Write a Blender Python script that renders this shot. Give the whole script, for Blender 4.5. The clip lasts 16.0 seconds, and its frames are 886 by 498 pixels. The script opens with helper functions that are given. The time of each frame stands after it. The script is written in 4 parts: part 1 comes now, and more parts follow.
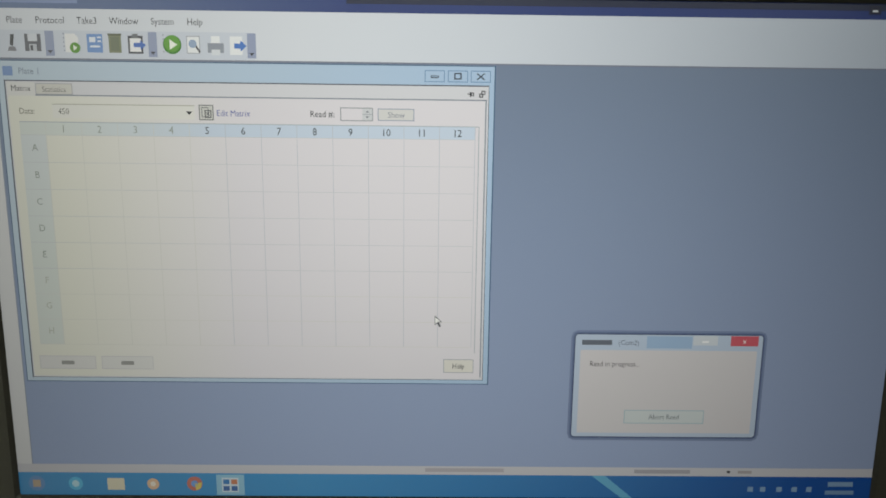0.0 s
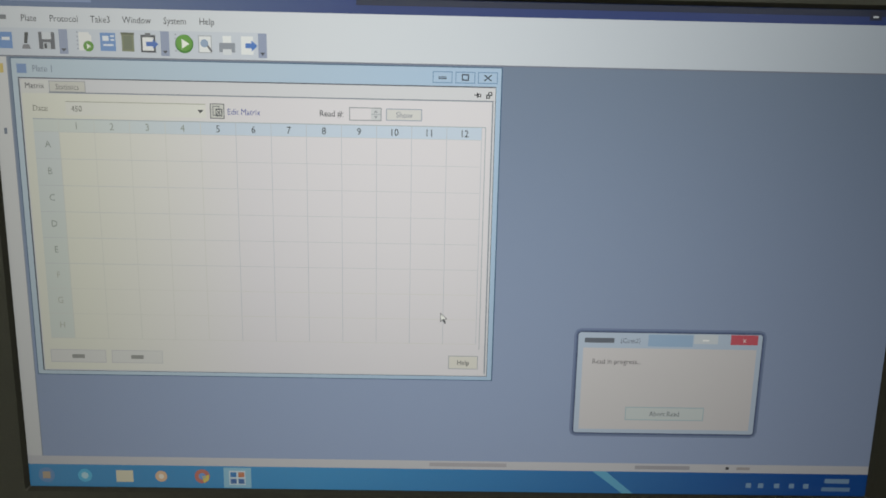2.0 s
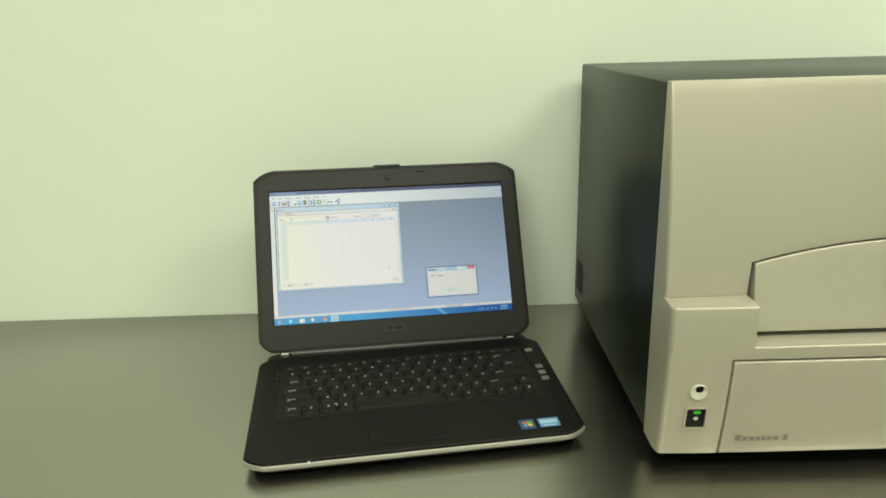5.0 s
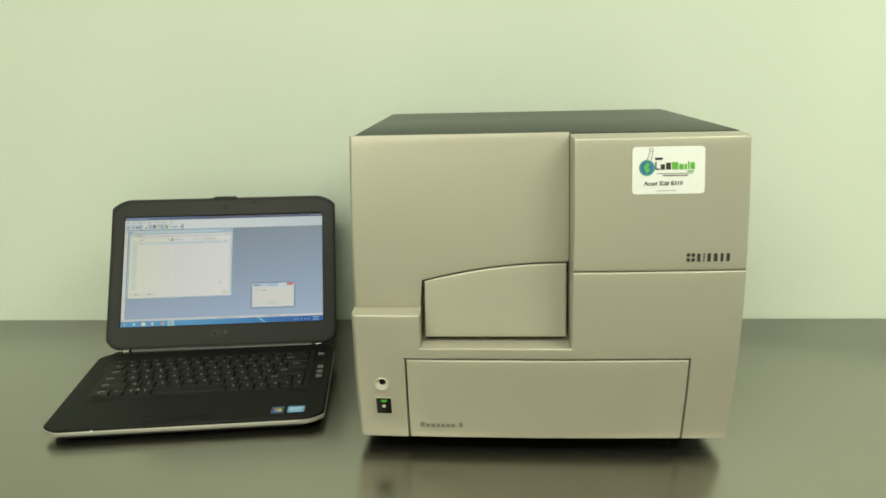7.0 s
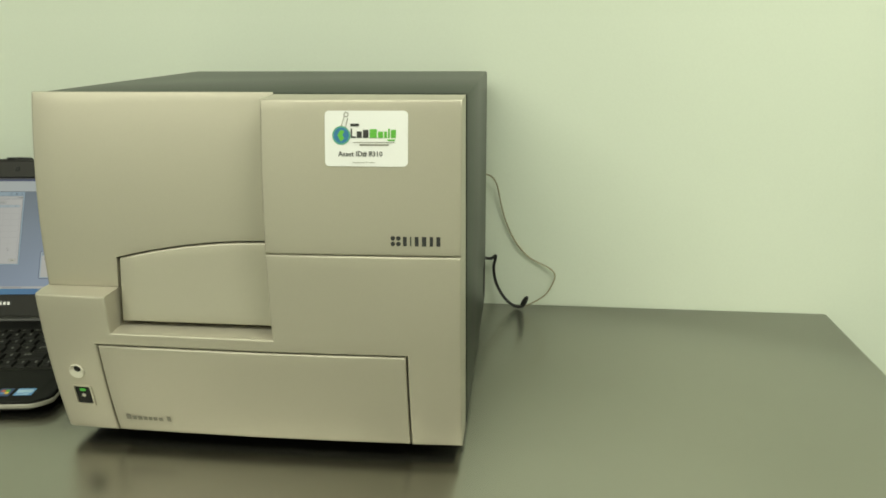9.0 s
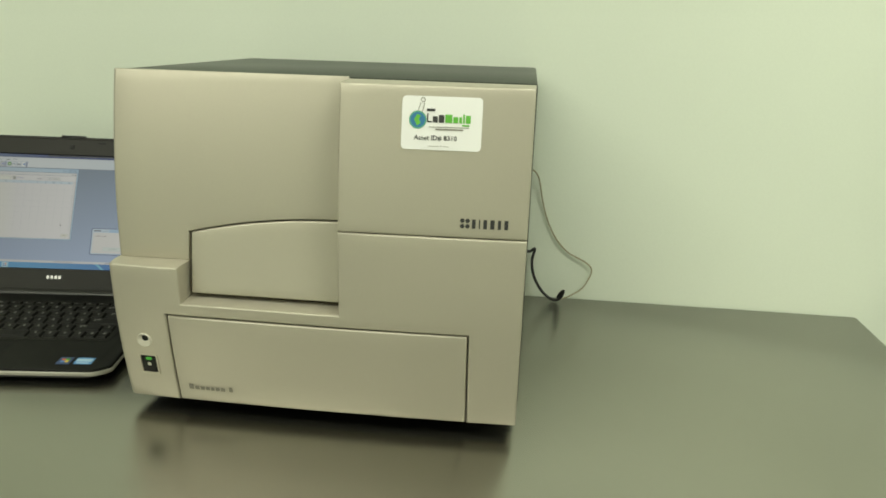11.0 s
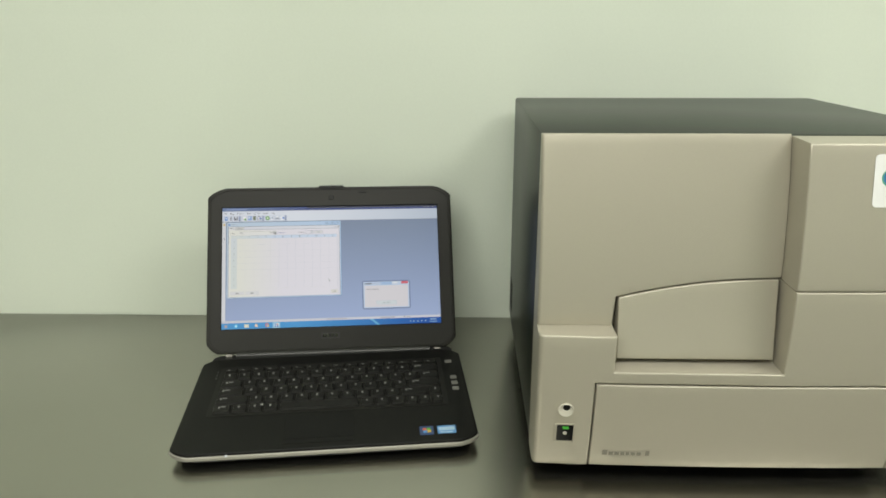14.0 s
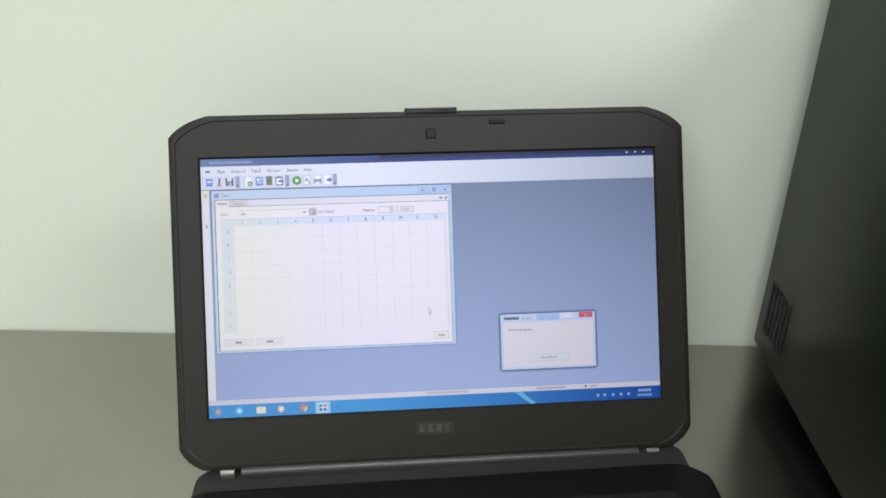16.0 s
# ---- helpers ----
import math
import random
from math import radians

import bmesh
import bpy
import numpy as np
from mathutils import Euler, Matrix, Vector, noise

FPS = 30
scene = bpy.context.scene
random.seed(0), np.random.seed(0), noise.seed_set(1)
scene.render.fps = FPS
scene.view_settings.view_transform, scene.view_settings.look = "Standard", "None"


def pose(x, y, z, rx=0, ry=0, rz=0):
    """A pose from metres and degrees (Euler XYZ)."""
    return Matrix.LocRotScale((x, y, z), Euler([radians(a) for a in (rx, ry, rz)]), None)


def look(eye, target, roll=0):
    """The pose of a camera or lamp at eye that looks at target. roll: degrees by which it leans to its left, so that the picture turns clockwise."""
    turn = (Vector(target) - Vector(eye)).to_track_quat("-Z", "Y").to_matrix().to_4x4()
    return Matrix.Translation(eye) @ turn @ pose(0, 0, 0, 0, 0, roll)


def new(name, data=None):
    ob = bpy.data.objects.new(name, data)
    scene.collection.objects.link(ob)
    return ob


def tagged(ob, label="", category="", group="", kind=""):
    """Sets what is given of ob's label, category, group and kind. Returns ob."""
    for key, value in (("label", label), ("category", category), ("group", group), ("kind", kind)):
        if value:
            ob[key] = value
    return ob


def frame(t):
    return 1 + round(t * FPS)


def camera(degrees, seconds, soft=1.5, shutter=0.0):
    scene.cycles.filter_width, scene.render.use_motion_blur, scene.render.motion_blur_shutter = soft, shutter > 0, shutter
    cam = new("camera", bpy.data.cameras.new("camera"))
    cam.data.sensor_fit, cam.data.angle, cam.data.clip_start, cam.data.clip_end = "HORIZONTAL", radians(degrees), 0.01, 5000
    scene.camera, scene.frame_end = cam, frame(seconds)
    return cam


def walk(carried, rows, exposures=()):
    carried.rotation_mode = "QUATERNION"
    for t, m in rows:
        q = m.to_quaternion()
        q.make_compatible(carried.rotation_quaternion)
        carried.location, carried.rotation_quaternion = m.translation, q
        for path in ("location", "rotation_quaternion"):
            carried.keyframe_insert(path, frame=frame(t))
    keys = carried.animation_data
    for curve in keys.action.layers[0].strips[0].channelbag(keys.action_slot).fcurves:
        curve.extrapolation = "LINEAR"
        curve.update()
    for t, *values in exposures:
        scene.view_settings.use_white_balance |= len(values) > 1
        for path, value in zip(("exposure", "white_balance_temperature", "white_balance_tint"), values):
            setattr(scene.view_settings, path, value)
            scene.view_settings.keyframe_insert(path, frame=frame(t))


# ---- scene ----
cam = camera(62.7, 16.0, soft=1.7)
PATH = [
    (0, (0.0455, 0.0456, 1.1894), (-0.1451, 1.6059, -0.0472), 0.21),
    (0.5, (0.0450, 0.0455, 1.1890), (-0.1344, 1.6029, -0.0528), 0.47),
    (1, (0.0447, 0.0447, 1.1894), (-0.1404, 1.6012, -0.0528), 0.50),
    (1.5, (0.0429, 0.0445, 1.1896), (-0.1396, 1.6033, -0.0501), 0.74),
    (2, (0.0430, 0.0423, 1.1922), (-0.1407, 1.5985, -0.0505), 0.80),
    (2.5, (0.0325, -0.0164, 1.2402), (-0.1244, 1.5772, 0.0419), 1.47),
    (2.6, (0.0319, -0.0380, 1.2516), (-0.1202, 1.5637, 0.0635), 1.69),
    (3, (0.0212, -0.1649, 1.2945), (-0.0371, 1.5571, 0.2791), 1.34),
    (3.2, (0.0187, -0.2442, 1.3012), (0.0138, 1.5319, 0.3817), 0.25),
    (5.5, (0.1470, -0.7420, 1.3374), (0.1596, 1.1749, 0.7670), -1.91),
    (6, (0.2644, -0.7998, 1.3473), (0.2050, 1.1315, 0.8312), -1.89),
    (6.5, (0.3574, -0.8274, 1.3516), (0.2519, 1.1020, 0.8355), -1.56),
    (7, (0.4409, -0.8377, 1.3609), (0.3183, 1.0851, 0.8245), -1.43),
    (7.5, (0.5175, -0.8255, 1.3434), (0.4079, 1.1046, 0.8312), -0.84),
    (8, (0.6169, -0.7871, 1.3445), (0.5143, 1.1258, 0.7698), -0.75),
    (8.5, (0.7046, -0.7462, 1.3362), (0.5708, 1.1604, 0.7472), -0.42),
    (8.7, (0.7328, -0.7306, 1.3390), (0.5718, 1.1687, 0.7333), -0.60),
    (9.7, (0.8000, -0.6900, 1.3340), (0.5220, 1.2000, 0.7000), 0.25),
    (10.8, (0.7350, -0.7242, 1.3272), (0.4867, 1.1598, 0.7036), 1.07),
    (11, (0.7069, -0.7480, 1.3271), (0.4988, 1.1446, 0.7149), 1.54),
    (11.5, (0.6193, -0.7846, 1.3386), (0.4908, 1.1212, 0.7459), 1.84),
    (12, (0.5219, -0.8169, 1.3565), (0.4718, 1.1009, 0.7911), 1.52),
    (12.5, (0.4277, -0.8210, 1.3685), (0.4324, 1.1103, 0.8487), 1.24),
    (13, (0.3156, -0.7874, 1.3821), (0.3075, 1.1288, 0.8092), 0.50),
    (13.5, (0.2485, -0.7612, 1.3869), (0.1807, 1.1371, 0.7609), -0.74),
    (14, (0.2100, -0.7453, 1.3854), (0.1617, 1.1513, 0.7526), -0.11),
    (14.5, (0.1618, -0.6987, 1.3587), (0.1166, 1.1808, 0.6764), 0.41),
    (15, (0.1375, -0.5878, 1.3335), (0.0968, 1.2592, 0.5673), -0.60),
    (15.2, (0.1359, -0.5249, 1.3273), (0.0645, 1.3159, 0.5487), -1.57),
    (15.5, (0.1402, -0.4133, 1.3254), (0.0055, 1.4241, 0.5471), -2.14),
    (16, (0.0580, -0.1910, 1.2831), (-0.0545, 1.5736, 0.3485), -0.86),
]
EXPOSURES = [
    (0.0, -0.20, 6800, 3), (2.0, -0.20, 6800, 3), (2.5, -0.20, 6750, 0), (3.0, -0.13, 7050, -7), (5.5, 0.13, 7050, -4), (6.0, 0.12, 7000, -4), (7.0, -0.05, 7050, -4), (8.0, -0.18, 7050, -4),
    (8.5, -0.17, 7050, -4), (11.0, -0.20, 7000, -3), (12.5, -0.14, 6800, 1), (13.5, -0.09, 6620, 5), (14.5, -0.05, 6430, 9), (15.0, 0.07, 6320, 11), (15.5, 0.18, 6150, 17), (16.0, 0.16, 6050, 16),
]
walk(cam, [(t, look(eye, target, roll)) for t, eye, target, roll in PATH], EXPOSURES)

# ---- world and light ----
TABLE = 0.90      # height of the bench top
WALL = 0.361      # face of the wall behind the bench
world = bpy.data.worlds.new("room_world")
world.use_nodes = True
world.node_tree.nodes["Background"].inputs[0].default_value = (0.8, 0.9, 1.0, 1)
world.node_tree.nodes["Background"].inputs[1].default_value = 0.05
scene.world = world


def ceiling_lamp(x, y, watts, sx, sy):
    lamp = bpy.data.lights.new("ceiling_lamp", "AREA")
    lamp.shape, lamp.size, lamp.size_y, lamp.energy = "RECTANGLE", sx, sy, watts
    lamp.color = (1.0, 0.985, 0.93)
    ob = new("ceiling_lamp", lamp)
    ob.matrix_world = pose(x, y, 2.70)


# middle x, y, power, width and length of each panel
LAMPS = [(-1.15, -2.40, 28, 0.90, 2.10), (1.75, -0.85, 33, 1.15, 0.55), (0.10, -1.15, 24, 1.15, 0.55)]
for lx, ly, watts, sx, sy in LAMPS:
    ceiling_lamp(lx, ly, watts, sx, sy)


# ---- materials ----
def lin(c):
    return tuple(((v / 255 + 0.055) / 1.055) ** 2.4 if v > 10 else v / 255 / 12.92 for v in c)


def material(name, base, rough=0.5, metal=0.0, grain=200.0, vary=0.06, bump=0.0, stretch=(1, 1, 1), rough_vary=0.08, stain=3.0, stain_amount=0.05, coat=0.0, shine=0.5):
    """A surface with fine grain and broad unevenness, in the object's own metres."""
    m = bpy.data.materials.new(name)
    m.use_nodes = True
    nt = m.node_tree
    n, l = nt.nodes, nt.links
    b = n["Principled BSDF"]
    b.inputs["Metallic"].default_value = metal
    b.inputs["Coat Weight"].default_value = coat
    b.inputs["Specular IOR Level"].default_value = shine
    tc = n.new("ShaderNodeTexCoord")
    mp = n.new("ShaderNodeMapping")
    mp.inputs["Scale"].default_value = stretch
    l.new(tc.outputs["Object"], mp.inputs["Vector"])
    fine, broad = n.new("ShaderNodeTexNoise"), n.new("ShaderNodeTexNoise")
    fine.inputs["Scale"].default_value, fine.inputs["Detail"].default_value = grain, 4
    broad.inputs["Scale"].default_value, broad.inputs["Detail"].default_value = stain, 3
    l.new(mp.outputs[0], fine.inputs["Vector"])
    l.new(tc.outputs["Object"], broad.inputs["Vector"])

    def shifted(source, amount):
        r = n.new("ShaderNodeMapRange")
        r.clamp = False
        r.inputs["From Min"].default_value, r.inputs["From Max"].default_value = 0.25, 0.75
        r.inputs["To Min"].default_value, r.inputs["To Max"].default_value = 1 - amount, 1 + amount
        l.new(source.outputs["Fac"], r.inputs["Value"])
        return r

    a, c = shifted(fine, vary), shifted(broad, stain_amount)
    mul = n.new("ShaderNodeMath")
    mul.operation = "MULTIPLY"
    l.new(a.outputs[0], mul.inputs[0])
    l.new(c.outputs[0], mul.inputs[1])
    tint = n.new("ShaderNodeMix")
    tint.data_type, tint.blend_type = "RGBA", "MULTIPLY"
    tint.inputs["Factor"].default_value = 1
    tint.inputs["A"].default_value = (*base, 1)
    l.new(mul.outputs[0], tint.inputs["B"])
    l.new(tint.outputs["Result"], b.inputs["Base Color"])
    r = n.new("ShaderNodeMapRange")
    r.inputs["To Min"].default_value, r.inputs["To Max"].default_value = max(0.02, rough - rough_vary), min(1, rough + rough_vary)
    l.new(broad.outputs["Fac"], r.inputs["Value"])
    l.new(r.outputs[0], b.inputs["Roughness"])
    if bump:
        bp = n.new("ShaderNodeBump")
        bp.inputs["Strength"].default_value, bp.inputs["Distance"].default_value = 1.0, bump
        l.new(fine.outputs["Fac"], bp.inputs["Height"])
        l.new(bp.outputs[0], b.inputs["Normal"])
    return m


GLOW = {}
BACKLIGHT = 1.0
COAT_DEPTH = 9.0  # depth of the coat tint that dims the display seen aslant


def glow(c, strength=1.0):
    """A small surface that glows in one colour."""
    m = bpy.data.materials.new("glow_surface")
    m.use_nodes = True
    b = m.node_tree.nodes["Principled BSDF"]
    b.inputs["Base Color"].default_value = (0.004, 0.004, 0.004, 1)
    b.inputs["Roughness"].default_value = 0.45
    b.inputs["Emission Color"].default_value = (*lin(c), 1)
    b.inputs["Emission Strength"].default_value = strength
    return m


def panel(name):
    """A lit liquid-crystal panel; its matt coat's dark tint imitates dimming seen aslant."""
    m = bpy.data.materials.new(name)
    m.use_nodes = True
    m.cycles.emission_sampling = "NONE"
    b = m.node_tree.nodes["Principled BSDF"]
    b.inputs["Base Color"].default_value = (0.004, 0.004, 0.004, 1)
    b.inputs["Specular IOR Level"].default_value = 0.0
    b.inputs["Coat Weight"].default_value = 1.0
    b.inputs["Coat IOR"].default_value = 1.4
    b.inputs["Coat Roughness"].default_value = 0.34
    # tint and raised emission together put in the falloff towards the corners
    b.inputs["Coat Tint"].default_value = (*[math.exp(-COAT_DEPTH)] * 3, 1)
    b.inputs["Emission Strength"].default_value = BACKLIGHT * math.exp(COAT_DEPTH)
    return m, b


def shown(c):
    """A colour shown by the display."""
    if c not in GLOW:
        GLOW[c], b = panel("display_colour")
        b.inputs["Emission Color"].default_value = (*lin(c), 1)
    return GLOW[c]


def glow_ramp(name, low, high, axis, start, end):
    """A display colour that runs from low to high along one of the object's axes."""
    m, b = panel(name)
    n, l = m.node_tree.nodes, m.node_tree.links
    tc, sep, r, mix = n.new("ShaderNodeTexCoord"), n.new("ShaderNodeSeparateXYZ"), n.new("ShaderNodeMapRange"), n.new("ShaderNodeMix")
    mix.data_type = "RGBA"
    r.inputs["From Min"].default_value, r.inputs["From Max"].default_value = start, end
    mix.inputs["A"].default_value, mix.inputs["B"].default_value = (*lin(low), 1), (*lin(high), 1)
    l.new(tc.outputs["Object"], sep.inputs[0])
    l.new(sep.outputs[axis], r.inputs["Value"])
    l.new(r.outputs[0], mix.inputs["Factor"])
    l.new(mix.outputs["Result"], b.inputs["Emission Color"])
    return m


WALL_PAINT = material("wall_paint", (0.72, 0.772, 0.668), 0.6, grain=260, vary=0.012, bump=0.00008, stain=1.6, stain_amount=0.04)
CEILING_PAINT = material("ceiling_paint", (0.8, 0.8, 0.76), 0.8, grain=80, vary=0.03)
FLOOR_VINYL = material("floor_vinyl", (0.33, 0.33, 0.3), 0.45, grain=60, vary=0.1, stain=2, stain_amount=0.1)
STEEL = material("brushed_steel", (0.40, 0.388, 0.348), 0.26, 1.0, grain=45, vary=0.014, stretch=(0.03, 1, 1), rough_vary=0.02, stain=3.0, stain_amount=0.05)
STEEL_LEG = material("steel_leg", (0.45, 0.45, 0.43), 0.35, 1.0, grain=120, vary=0.05)
SILVER = material("silver_paint", (0.44, 0.41, 0.335), 0.42, 0.35, grain=1800, vary=0.05, bump=0.00002, rough_vary=0.04, stain=7, stain_amount=0.015)
COVER = material("grey_green_enamel", (0.0085, 0.0125, 0.0078), 0.33, shine=0.22, rough_vary=0.03, grain=700, vary=0.15, bump=0.00005, stain=5, stain_amount=0.06)
BLACK = material("black_gloss_plastic", (0.003, 0.003, 0.003), 0.35, shine=0.2, grain=800, vary=0.1)
# grey that puts the soft shade of gaps and recess into the colour
GAP = material("gap_shade_grey", (0.22, 0.205, 0.17), 0.6, grain=500, vary=0.08)
BUTTON = material("button_plastic", (0.17, 0.165, 0.15), 0.45, grain=700, vary=0.06)
DARK = material("dark_plastic", (0.02, 0.02, 0.02), 0.6, grain=500, vary=0.1)
RUBBER = material("rubber", (0.015, 0.015, 0.015), 0.85, grain=500, vary=0.1)
WHITE_PLASTIC = material("white_plastic", (0.7, 0.69, 0.63), 0.4, grain=500, vary=0.02)
RING = material("ring_plastic", (0.52, 0.495, 0.42), 0.4, grain=500, vary=0.02)
LID = material("lid_plastic", (0.0145, 0.0137, 0.0110), 0.52, shine=0.3, grain=1500, vary=0.12, bump=0.00004, stain=9, stain_amount=0.08)
DECK = material("deck_plastic", (0.0058, 0.0058, 0.0050), 0.5, shine=0.2, grain=1800, vary=0.12, bump=0.00004, stain=12, stain_amount=0.1)
KEY = material("key_plastic", (0.0095, 0.0092, 0.0078), 0.5, shine=0.25, grain=900, vary=0.1)
LEGEND = material("key_legend", (0.19, 0.19, 0.18), 0.6)
HINGE = material("hinge_metal", (0.20, 0.19, 0.17), 0.4, 0.8, grain=900, vary=0.05)
HINGE_COVER = material("hinge_plastic", (0.03, 0.03, 0.028), 0.35, grain=900, vary=0.08)
TRIM = material("trim_metal", (0.36, 0.345, 0.30), 0.5, 0.2, grain=900, vary=0.04)
CHROME = material("chrome", (0.13, 0.13, 0.125), 0.12, 1.0, grain=400, vary=0.02, rough_vary=0.02)
PAPER = material("label_paper", (0.78, 0.78, 0.77), 0.45, grain=600, vary=0.01)
INK = material("ink_black", (0.03, 0.03, 0.03), 0.6)
INK_GREY = material("ink_grey", (0.21, 0.195, 0.16), 0.6)
INK_GREEN = material("ink_green", (0.12, 0.42, 0.05), 0.6)
INK_BLUE = material("ink_blue", (0.03, 0.16, 0.32), 0.6)
INK_TEAL = material("ink_teal", (0.10, 0.33, 0.22), 0.6)
STICKER_BLUE = material("sticker_blue", (0.10, 0.28, 0.58), 0.35)
STICKER_PALE = material("sticker_pale", (0.42, 0.60, 0.75), 0.35)
STICKER_NAVY = material("sticker_navy", (0.03, 0.06, 0.16), 0.35)
STICKER_RED = material("sticker_red", (0.55, 0.12, 0.05), 0.35)
STICKER_AMBER = material("sticker_amber", (0.75, 0.5, 0.08), 0.35)
CABLE_BEIGE = material("cable_beige", (0.30, 0.28, 0.18), 0.5)
CABLE_BLACK = material("cable_black", (0.012, 0.012, 0.012), 0.5)
LED_GREEN = glow((80, 200, 60), 0.6)
DIFFUSER = glow((255, 252, 240), 2.0)


# ---- building helpers ----
def mesh_object(name, bm, mats, smooth=35):
    bmesh.ops.recalc_face_normals(bm, faces=bm.faces)
    me = bpy.data.meshes.new(name)
    for f in bm.faces:
        f.smooth = True
    for e in bm.edges:
        if len(e.link_faces) != 2 or e.calc_face_angle(0) > radians(smooth):
            e.smooth = False
    bm.to_mesh(me)
    bm.free()
    for m in mats if isinstance(mats, (list, tuple)) else [mats]:
        me.materials.append(m)
    return new(name, me)


def part(name, bm, mats, parent, label="", smooth=35):
    ob = mesh_object(name, bm, mats, smooth)
    ob.parent = parent
    return tagged(ob, label)


def thing(name, m, label, category, group=""):
    ob = new(name)
    ob.empty_display_size = 0.05
    ob.matrix_world = m
    return tagged(ob, label, category, group)


def block(bm, x0, x1, y0, y1, z0, z1, r=0.0, seg=2, mat=0):
    """A box with rounded edges."""
    v = bmesh.ops.create_cube(bm, size=1)["verts"]
    for p in v:
        p.co = ((x0 + x1) / 2 + p.co.x * (x1 - x0), (y0 + y1) / 2 + p.co.y * (y1 - y0), (z0 + z1) / 2 + p.co.z * (z1 - z0))
    faces = list({f for p in v for f in p.link_faces})
    for f in faces:
        f.material_index = mat
    if r:
        edges = list({e for p in v for e in p.link_edges})
        out = bmesh.ops.bevel(bm, geom=edges, offset=r, segments=seg, affect="EDGES", profile=0.5, clamp_overlap=True)
        for f in out["faces"]:
            f.material_index = mat
    return bm


def rounded_rect(x0, x1, y0, y1, radii, n=6):
    """The outline of a rectangle, anticlockwise, with corner radii in the order of -x-y, +x-y, +x+y, -x+y."""
    pts = []
    for (cx, cy, sx, sy, a0), size in zip(((x0, y0, 1, 1, 180), (x1, y0, -1, 1, 270), (x1, y1, -1, -1, 0), (x0, y1, 1, -1, 90)), radii):
        rx, ry = size if isinstance(size, tuple) else (size, size)
        for k in range(n + 1):
            a = radians(a0 + 90 * k / n)
            arc = Vector((cx + sx * rx + rx * math.cos(a), cy + sy * ry + ry * math.sin(a)))
            if rx != ry:  # a flatter, cut-off corner
                a1 = radians(a0 + 90)
                first = Vector((cx + sx * rx + rx * math.cos(radians(a0)), cy + sy * ry + ry * math.sin(radians(a0))))
                last = Vector((cx + sx * rx + rx * math.cos(a1), cy + sy * ry + ry * math.sin(a1)))
                arc = arc.lerp(first.lerp(last, k / n), 0.5)
            pts.append((arc.x, arc.y))
    return pts


def slab(bm, outline, z0, z1, top_bevel=0.0, bottom_bevel=0.0, seg=2, mat=0):
    """An outline in x and y, raised from z0 to z1."""
    low = [bm.verts.new((x, y, z0)) for x, y in outline]
    high = [bm.verts.new((x, y, z1)) for x, y in outline]
    n = len(outline)
    made = [bm.faces.new(high), bm.faces.new(low[::-1])]
    made += [bm.faces.new((low[k], low[(k + 1) % n], high[(k + 1) % n], high[k])) for k in range(n)]
    for f in made:
        f.material_index = mat
    for ring, off in ((high, top_bevel), (low, bottom_bevel)):
        if off:
            edges = [bm.edges.get((ring[k], ring[(k + 1) % n])) for k in range(n)]
            out = bmesh.ops.bevel(bm, geom=edges, offset=off, segments=seg, affect="EDGES", profile=0.5)
            for f in out["faces"]:
                f.material_index = mat
    return bm


def ring_slab(bm, outer, inner, z0, z1, mat=0):
    """A frame between two outlines of as many points, from z0 to z1."""
    n = len(outer)
    o0, o1, i0, i1 = ([bm.verts.new((x, y, z)) for x, y in line] for line, z in ((outer, z0), (outer, z1), (inner, z0), (inner, z1)))
    for k in range(n):
        j = (k + 1) % n
        for quad in ((o1[k], o1[j], i1[j], i1[k]), (o0[j], o0[k], i0[k], i0[j]), (o0[k], o0[j], o1[j], o1[k]), (i0[j], i0[k], i1[k], i1[j])):
            bm.faces.new(quad).material_index = mat
    return bm


def disc(bm, cx, cy, r, z0, z1, n=24, mat=0):
    return slab(bm, [(cx + r * math.cos(2 * math.pi * k / n), cy + r * math.sin(2 * math.pi * k / n)) for k in range(n)], z0, z1, mat=mat)


def tube(bm, pts, r, sides=8, steps=8):
    """A round cable along smooth bends through the points."""
    pts = [Vector(p) for p in pts]
    ext = [2 * pts[0] - pts[1], *pts, 2 * pts[-1] - pts[-2]]
    line = []
    for a, b, c, d in zip(ext, ext[1:], ext[2:], ext[3:]):
        for k in range(steps):
            t = k / steps
            line.append(0.5 * (2 * b + (c - a) * t + (2 * a - 5 * b + 4 * c - d) * t * t + (3 * b - a - 3 * c + d) * t**3))
    line.append(pts[-1])
    rings, side = [], Vector((0.3, 1, 0.2))
    for k, p in enumerate(line):
        way = (line[min(k + 1, len(line) - 1)] - line[max(k - 1, 0)]).normalized()
        side = (side - way * side.dot(way)).normalized()
        up = way.cross(side)
        rings.append([bm.verts.new(p + r * (math.cos(a) * side + math.sin(a) * up)) for a in (2 * math.pi * j / sides for j in range(sides))])
    for a, b in zip(rings, rings[1:]):
        for j in range(sides):
            bm.faces.new((a[j], a[(j + 1) % sides], b[(j + 1) % sides], b[j]))
    bm.faces.new(rings[0][::-1]), bm.faces.new(rings[-1])
    return bm


